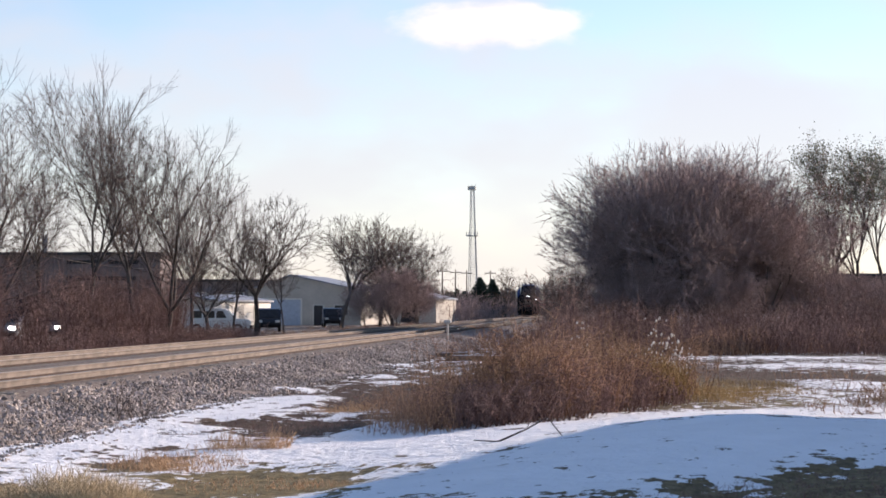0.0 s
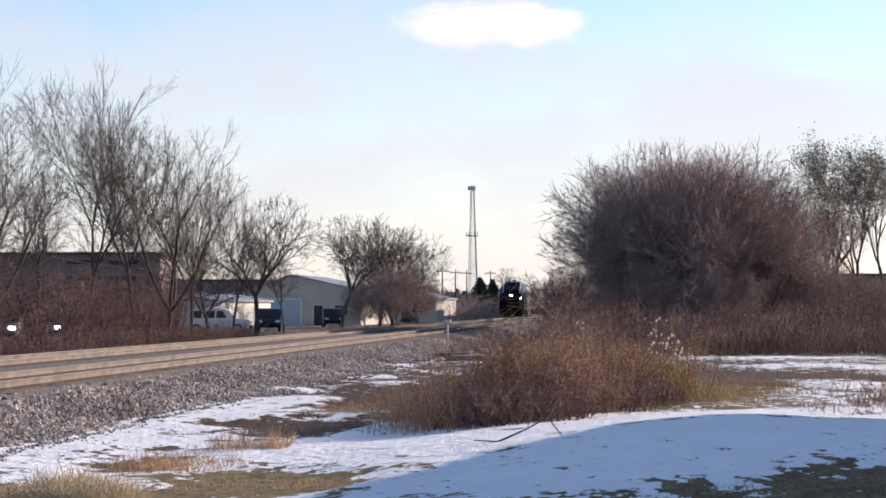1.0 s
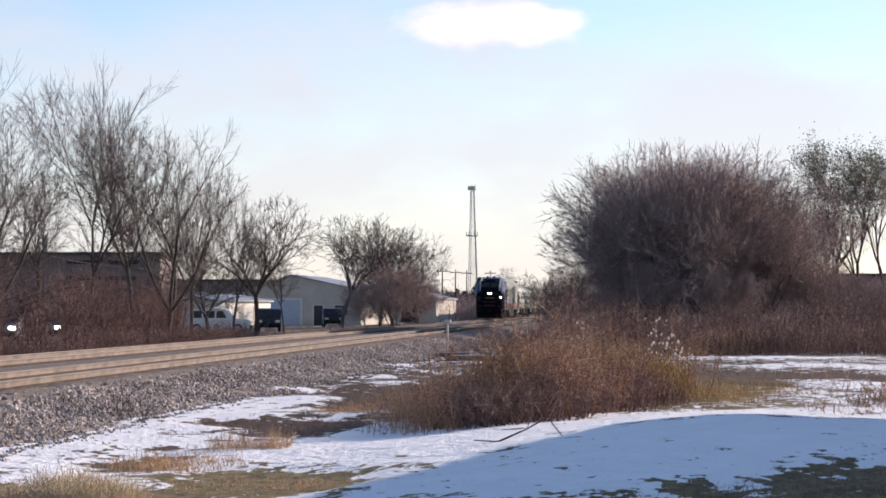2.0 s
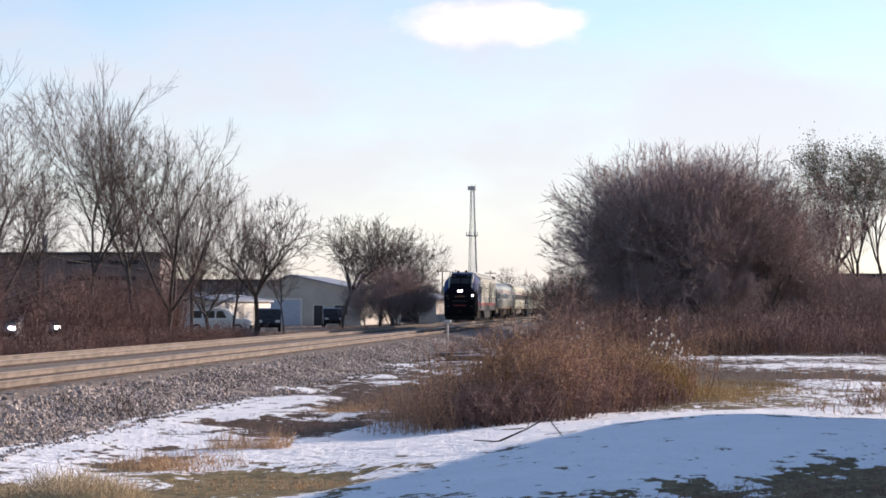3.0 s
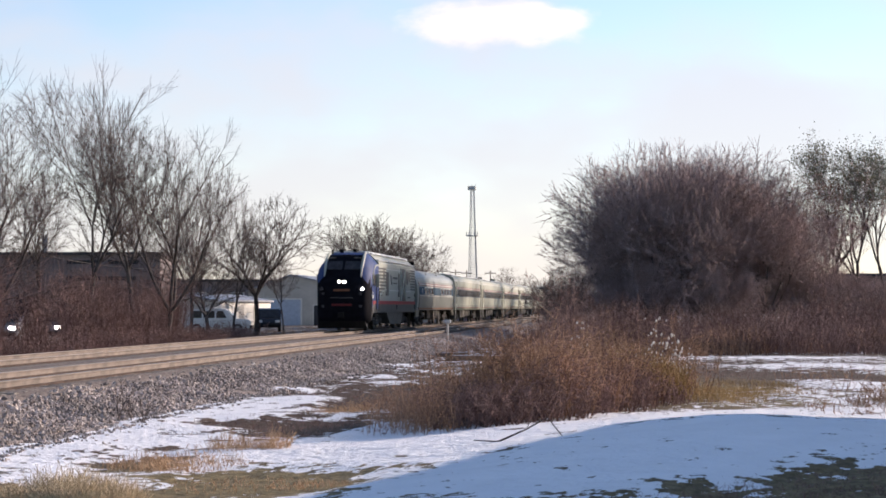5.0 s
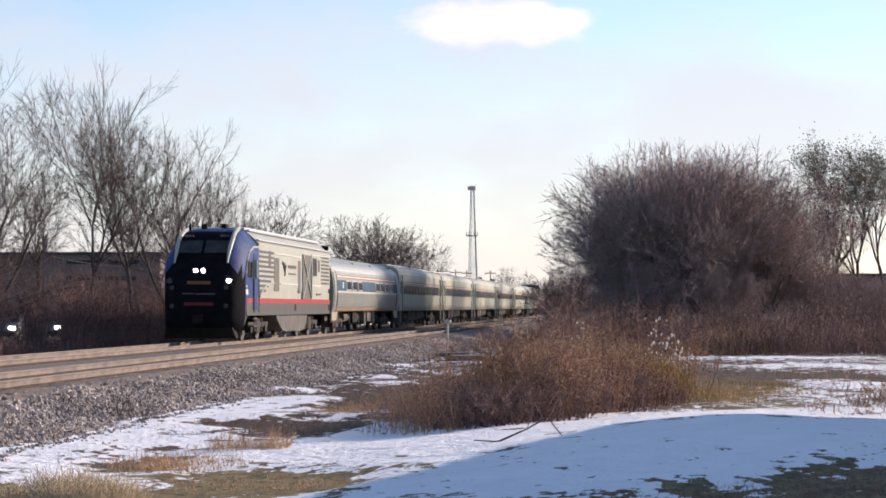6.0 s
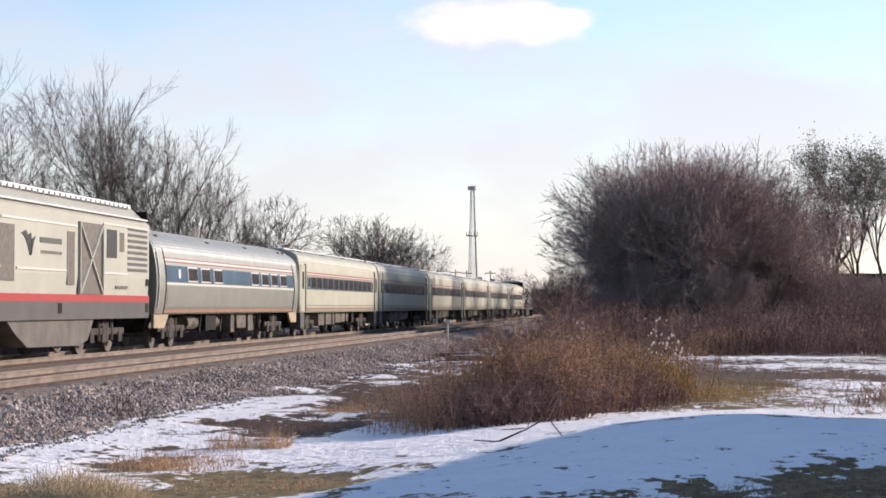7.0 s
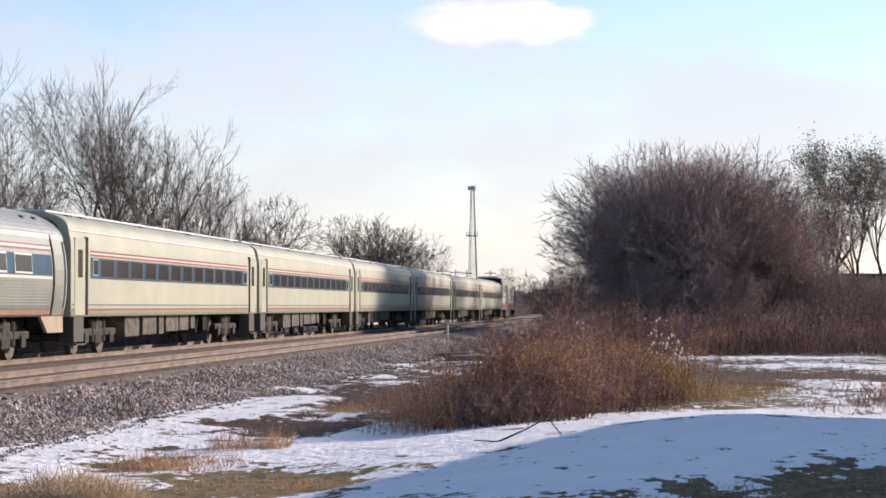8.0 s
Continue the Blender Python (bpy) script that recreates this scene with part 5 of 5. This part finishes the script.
# ---- tower, poles, wires ----
def build_tower():
    x, y = spot(0.0142, 600)
    t = tagged(empty("radio_tower", Matrix.Translation((x, y, GROUND))), "tall grey lattice radio tower with platform and top box", "tower")
    H = 37.0
    legs = []
    for k in range(3):
        a = radians(20 + 120 * k)
        lean = lambda z: 1.25 * (1 - z / H) + 0.55
        leg = bmesh.new()
        cyl(leg, (math.cos(a) * lean(0), math.sin(a) * lean(0), 0), (math.cos(a) * lean(H), math.sin(a) * lean(H), H), 0.30 if k == 0 else 0.11, 0.2 if k == 0 else 0.09, n=8)
        part("leg", leg, M["galv"], t)
    br = bmesh.new()
    n = 22
    for i in range(n):
        z0, z1 = H * i / n, H * (i + 1) / n
        for k in range(3):
            a, b = radians(20 + 120 * k), radians(20 + 120 * (k + 1))
            w0, w1 = 1.25 * (1 - z0 / H) + 0.55, 1.25 * (1 - z1 / H) + 0.55
            cyl(br, (math.cos(a) * w0, math.sin(a) * w0, z0), (math.cos(b) * w1, math.sin(b) * w1, z1), 0.05, n=4)
            cyl(br, (math.cos(a) * w1, math.sin(a) * w1, z1), (math.cos(b) * w1, math.sin(b) * w1, z1), 0.05, n=4)
    part("lattice", br, M["galv"], t)
    pl = boxes((-1.7, 1.7, -1.2, 1.2, 22.6, 22.9), bevel=0.03)
    platform = part("platform", pl, M["galv"], t)
    for k in range(6):
        a = radians(60 * k)
        part("antenna_panel", boxes((math.cos(a) * 1.6 - 0.12, math.cos(a) * 1.6 + 0.12, math.sin(a) * 1.2 - 0.1, math.sin(a) * 1.2 + 0.1, 22.9, 23.9), bevel=0.02), M["galv"], platform)
    top = part("top_box", boxes((-1.15, 1.15, -1.0, 1.0, 36.2, 37.3), bevel=0.05), M["galv"], t, "grey equipment box at the top")
    rl = bmesh.new()
    for sx in (-1, 0, 1):
        cyl(rl, (sx * 1.1, -1.0, 37.2), (sx * 1.1, -1.0, 37.8), 0.05, n=6)
    part("top_rail", rl, M["galv"], top)


def build_pole():
    t = tagged(empty("utility_pole"), "wooden utility pole with crossarm", "utility pole", "utility poles")
    bm = bmesh.new()
    cyl(bm, (0, 0, 0), (0, 0, 9.6), 0.16, 0.10, n=10)
    part("pole", bm, M["wood_pole"], t)
    arm = part("crossarm", boxes((-1.2, 1.2, -0.07, 0.07, 8.9, 9.06), bevel=0.01), M["wood_pole"], t)
    for x in (-1.1, -0.5, 0.5, 1.1):
        ins = bmesh.new()
        cyl(ins, (x, 0, 9.06), (x, 0, 9.3), 0.05, n=8)
        part("insulator", ins, M["galv"], arm)
    return t


build_tower()
pole = build_pole()
POLES = [(-0.0003, 405), (0.0061, 420), (0.0116, 430), (0.0232, 430), (0.0536, 425)]
tops = []
for k, (u, d) in enumerate(POLES):
    x, y = spot(u, d)
    m = pose(x, y, GROUND, 0, 0, 8 * k - 10)
    if k:
        copy_thing(pole, m)
    else:
        pole.matrix_basis = m
    tops.append(Vector((x, y, GROUND + 9.3)))


def build_wire(a, b, sag, label="thin sagging overhead wire"):
    segs = []
    n = 14
    pt = lambda i: a.lerp(b, i / n) - Vector((0, 0, sag * 4 * (i / n) * (1 - i / n)))
    for i in range(n):
        segs.append((pt(i), pt(i + 1), 0.022, 0.022))
    tagged(tubes("overhead_wire", segs, 4, M["wood_pole"], None), label, "wire", "overhead wires")


for a, b in zip(tops[:4], tops[1:4]):
    build_wire(a + Vector((0, 0, -0.2)), b + Vector((0, 0, -0.2)), 0.5)
# service wire in front of the hall
xa, ya = spot(-0.235, 108)
xb, yb = spot(-0.131, 126)
build_wire(Vector((xa, ya, 5.2)), Vector((xb, yb, 3.6)), 0.5, "pale service wire crossing before the hall")


def build_marker():
    t = tagged(empty("marker_post", pose(-9.6, 96, -0.52)), "short grey metal marker post on the ballast", "post")
    bm = bmesh.new()
    cyl(bm, (0, 0, 0), (0, 0, 1.05), 0.05, n=8)
    part("post", bm, M["galv"], t)
    part("cap", boxes((-0.16, 0.16, -0.12, 0.12, 1.05, 1.22), bevel=0.03), M["galv"], t)


build_marker()


# ---- far woods and evergreens ----
def build_evergreen(seed, label):
    r = random.Random(seed)
    t = tagged(empty("evergreen"), label, "tree")
    bm = bmesh.new()
    cyl(bm, (0, 0, 0), (0, 0, 6.6), 0.16, 0.03, n=6)
    part("trunk", bm, M["bark"], t)
    segs = []
    for i in range(900):
        z = r.uniform(0.5, 6.9)
        w = 2.3 * (1 - (z / 7.1) ** 2.4) * r.uniform(0.6, 1.1) + 0.15
        a = r.random() * 6.283
        p = Vector((0, 0, z))
        q = Vector((math.cos(a) * w, math.sin(a) * w, z + r.uniform(-0.5, 0.3)))
        segs.append((p.lerp(q, 0.3), q, 0.16, 0.05))
    tubes("crown", segs, 4, M["needle"], t)
    return t


ever = build_evergreen(5, "dark green conical evergreen tree")
for k, (u, d, s) in enumerate([(0.0182, 330, 0.95), (0.0243, 338, 0.92), (0.0290, 350, 0.6), (0.0068, 360, 0.72), (0.0020, 370, 0.66), (0.0105, 390, 0.7), (-0.006, 380, 0.8)]):
    x, y = spot(u, d)
    stand(ever, x, y, k * 50, s, copy=k > 0)

for k, (u, d, h) in enumerate([(0.031, 336, 8.8), (0.0535, 112, 3.9), (0.0585, 106, 3.6), (0.063, 120, 4.6), (0.028, 326, 5.2), (0.020, 330, 4.6)]):
    plant(low[k % 2], u, d, h, k * 57 + 20)


def far_woods():
    r = random.Random(21)
    segs = []
    for i in range(7000):
        u = r.uniform(-0.32, 0.34)
        d = r.uniform(520, 760)
        x, y = spot(u, d)
        h = (4.5 + 4.0 * noise.noise((u * 30, 0, 2))) * r.uniform(0.6, 1.3) + 1.5
        p = Vector((x, y, GROUND))
        q = p + Vector((r.gauss(0, 0.9), r.gauss(0, 0.9), h))
        segs.append((p, q, 0.28, 0.10))
        segs.append((p.lerp(q, 0.5), q + Vector((r.gauss(0, 1.5), 0, r.uniform(-0.8, 0.4))), 0.22, 0.07))
    tagged(tubes("far_woods", segs, 4, M["twig"], None), "distant belt of leafless woods", "woods", kind="stuff")


far_woods()


# ---- small things near by ----
def build_branch():
    x, y = spot(0.027, 26.5)
    r = random.Random(2)
    segs = [((0, 0, 0.03), (0.35, 0.2, 0.18), 0.014, 0.011), ((0.35, 0.2, 0.18), (0.62, 0.3, 0.33), 0.011, 0.007), ((0.62, 0.3, 0.33), (0.85, 0.15, 0.06), 0.008, 0.006), ((0.35, 0.2, 0.18), (0.4, 0.6, 0.30), 0.008, 0.004), ((0, 0, 0.03), (-0.3, -0.2, 0.06), 0.012, 0.006)]
    ob = tubes("fallen_branch", [(Vector(a), Vector(b), p, q) for a, b, p, q in segs], 6, M["bark"], None)
    ob.matrix_basis = pose(x, y, height(x, y) + 0.02)
    tagged(ob, "thin bare fallen branch lying on the snow", "branch")


def build_fluffy(u, d, h, seed):
    r = random.Random(seed)
    x, y = spot(u, d)
    t = tagged(empty("seed_stalk", pose(x, y, height(x, y))), "tall dead weed stalk with white seed fluff", "weed", "fluffy weed stalks")
    segs = []
    p = Vector((0, 0, 0))
    for i in range(6):
        q = p + Vector((r.gauss(0, 0.03), r.gauss(0, 0.03), h / 6))
        segs.append((p, q, 0.009, 0.007))
        if i > 1:
            for k in range(5):
                e = q + Vector((r.gauss(0, 0.12), r.gauss(0, 0.08), r.uniform(0, 0.15)))
                segs.append((q, e, 0.005, 0.003))
                bm = bmesh.new()
                s = bmesh.ops.create_icosphere(bm, subdivisions=1, radius=r.uniform(0.012, 0.028))
                for v in s["verts"]:
                    v.co = Vector((v.co.x, v.co.y, v.co.z * 1.6)) * r.uniform(0.7, 1.3) + e
                part("fluff", bm, M["fluff"], t, "white seed fluff")
        p = q
    tubes("stalk", segs, 4, M["weed_brown"], t)




def build_old_sleepers():
    """Discarded timbers with snow lying on them, beside the ballast."""
    r = random.Random(61)
    for k, (u, d, turn) in enumerate([(0.018, 74, 10), (0.024, 78, -16), (0.033, 80, 24), (0.040, 76, 5), (0.046, 84, -28), (0.030, 86, 12), (0.052, 80, 18), (0.012, 80, -8)]):
        x, y = spot(u, d)
        t = tagged(empty("old_sleeper", pose(x, y, height(x, y) + 0.0, r.uniform(-3, 3), r.uniform(-5, 5), turn)), "discarded weathered timber sleeper dusted with snow", "sleeper", "discarded sleepers")
        part("timber", boxes((-1.25, 1.25, -0.11, 0.11, -0.02, 0.19), bevel=0.02), M["old_wood"], t)
        part("snow_cap", boxes((-1.0, 0.9, -0.10, 0.10, 0.19, 0.225), bevel=0.015), M["snow_lump"], t, "thin cap of snow")


def build_shrub(u, d, h, seed):
    r = random.Random(seed)
    limbs, twigs, tips = grow(r, h, trunk=0.25, limbs=3, spread=30, levels=4, thick=0.014, twig=0.003)
    x, y = spot(u, d)
    t = tagged(empty("bare_shrub", pose(x, y, height(x, y))), "small bare twiggy shrub standing in the snow", "shrub")
    tubes("stem", limbs + twigs, 4, M["twig"], t)


build_old_sleepers()
for k, (u, d, h) in enumerate([(-0.158, 34.6, 1.0), (-0.147, 34.2, 0.75), (-0.152, 35.0, 0.6), (-0.096, 29.5, 0.4), (-0.076, 29.0, 0.45)]):
    build_shrub(u, d, h, 70 + k)
build_branch()
for k, (u, d, h) in enumerate([(0.104, 43, 1.55), (0.1075, 43.6, 1.2), (0.112, 44, 1.0), (0.068, 44, 1.45), (0.100, 43, 0.9), (0.116, 45, 0.9)]):
    build_fluffy(u, d, h, 40 + k)


# ---- cloud ----
def cloud_material(name, alpha, tint):
    m = bpy.data.materials.new(name)
    m.use_nodes = True
    t = m.node_tree
    t.nodes.clear()
    L = t.links.new
    out = t.nodes.new("ShaderNodeOutputMaterial")
    mix = t.nodes.new("ShaderNodeMixShader")
    tr = t.nodes.new("ShaderNodeBsdfTransparent")
    # brightness is a fixed glow, not light falling on the cloud
    em = t.nodes.new("ShaderNodeEmission")
    em.inputs["Color"].default_value = (*tint, 1)
    at = t.nodes.new("ShaderNodeAttribute")
    at.attribute_name = "thick"
    co = t.nodes.new("ShaderNodeTexCoord")
    mp = t.nodes.new("ShaderNodeMapping")
    mp.inputs["Scale"].default_value = (1, 1, 2.2)
    n = t.nodes.new("ShaderNodeTexNoise")
    n.inputs["Scale"].default_value = 0.010 if alpha > 0.8 else 0.0022
    n.inputs["Detail"].default_value = 6
    L(co.outputs["Object"], mp.inputs[0])
    L(mp.outputs[0], n.inputs["Vector"])
    ma = t.nodes.new("ShaderNodeMath")
    ma.operation = "MULTIPLY_ADD"
    ma.inputs[1].default_value = 1.5
    ma.inputs[2].default_value = -0.75
    L(n.outputs[0], ma.inputs[0])
    ad = t.nodes.new("ShaderNodeMath")
    L(at.outputs["Fac"], ad.inputs[0])
    L(ma.outputs[0], ad.inputs[1])
    mr = t.nodes.new("ShaderNodeMapRange")
    mr.interpolation_type = "SMOOTHSTEP"
    mr.inputs["From Min"].default_value, mr.inputs["From Max"].default_value = 0.10, 0.85
    mr.inputs["To Max"].default_value = alpha
    L(ad.outputs[0], mr.inputs["Value"])
    L(mr.outputs[0], mix.inputs[0])
    L(tr.outputs[0], mix.inputs[1])
    L(em.outputs[0], mix.inputs[2])
    L(mix.outputs[0], out.inputs["Surface"])
    return m


def sheet(name, nx, nz, at, material):
    verts, thick = [], []
    for j in range(nz + 1):
        for i in range(nx + 1):
            p, k = at(i / nx, j / nz)
            verts.append(p)
            thick.append(k)
    w = nx + 1
    faces = [(j * w + i, j * w + i + 1, (j + 1) * w + i + 1, (j + 1) * w + i) for j in range(nz) for i in range(nx)]
    me = mesh_of(name, verts, faces, material, True)
    a = me.attributes.new("thick", "FLOAT", "POINT")
    a.data.foreach_set("value", thick)
    return new(name, me)


def build_clouds():
    # thin glowing sheet painting the pale horizon haze, whiter towards the sun
    def veil(a, b):
        ang = radians(TURN) + radians(30 - 60 * a)
        z = 900 * b
        edge = min(1, 4 * a, 4 * (1 - a)) * min(1, 3.0 * (1 - b))
        return (-math.sin(ang) * 4300, math.cos(ang) * 4300, z - 60), edge * (0.76 + 0.2 * a - 0.5 * b)
    tagged(sheet("backdrop_haze", 40, 16, veil, cloud_material("glowing horizon veil", 0.74, VEIL)), "thin glowing sheet that paints the pale veiled sky near the horizon", "backdrop", kind="structure")

    def puff(a, b):
        x, z = 2 * a - 1, 2 * b - 1
        k = max(0, 1 - abs(x) ** 3 - (abs(z) ** 2.0))
        return (x * 215, -60 * max(0, 1 - x * x - z * z), z * 56), 0.92 * k
    return tagged(sheet("cloud", 40, 16, puff, cloud_material("white cloud", 0.95, PUFF)), "small flat white cloud drifting in the pale sky", "cloud")


VEIL = (0.505, 0.528, 0.532)
PUFF = (0.72, 0.71, 0.71)
cloud = build_clouds()


# ---- tracks, in pieces ----
build_track(TRACK_NEAR, "empty railway track with concrete sleepers")
build_track(TRACK_FAR, "railway track with concrete sleepers carrying the train")


# ---- what moves ----
def motions():
    for thing, back, turned in TRAIN:
        rows = []
        for t in range(9):
            y = FRONT_AT_END + SPEED * (8 - t) - 9.0 * max(0.0, (4 - t) / 4) ** 1.2 + back
            rows.append((float(t), pose(TRACK_FAR, y, 0, 0, 0, 180 if turned else 0)))
        walk(thing, rows)
    x0, y0 = spot(0.0204, 4000)
    x1, y1 = spot(0.0262, 4000)
    walk(cloud, [(0.0, pose(x0, y0, 552, 0, 0, TURN)), (4.0, pose((x0 + x1) / 2, (y0 + y1) / 2, 554, 0, 0, TURN)), (8.0, pose(x1, y1, 556, 0, 0, TURN))])


motions()
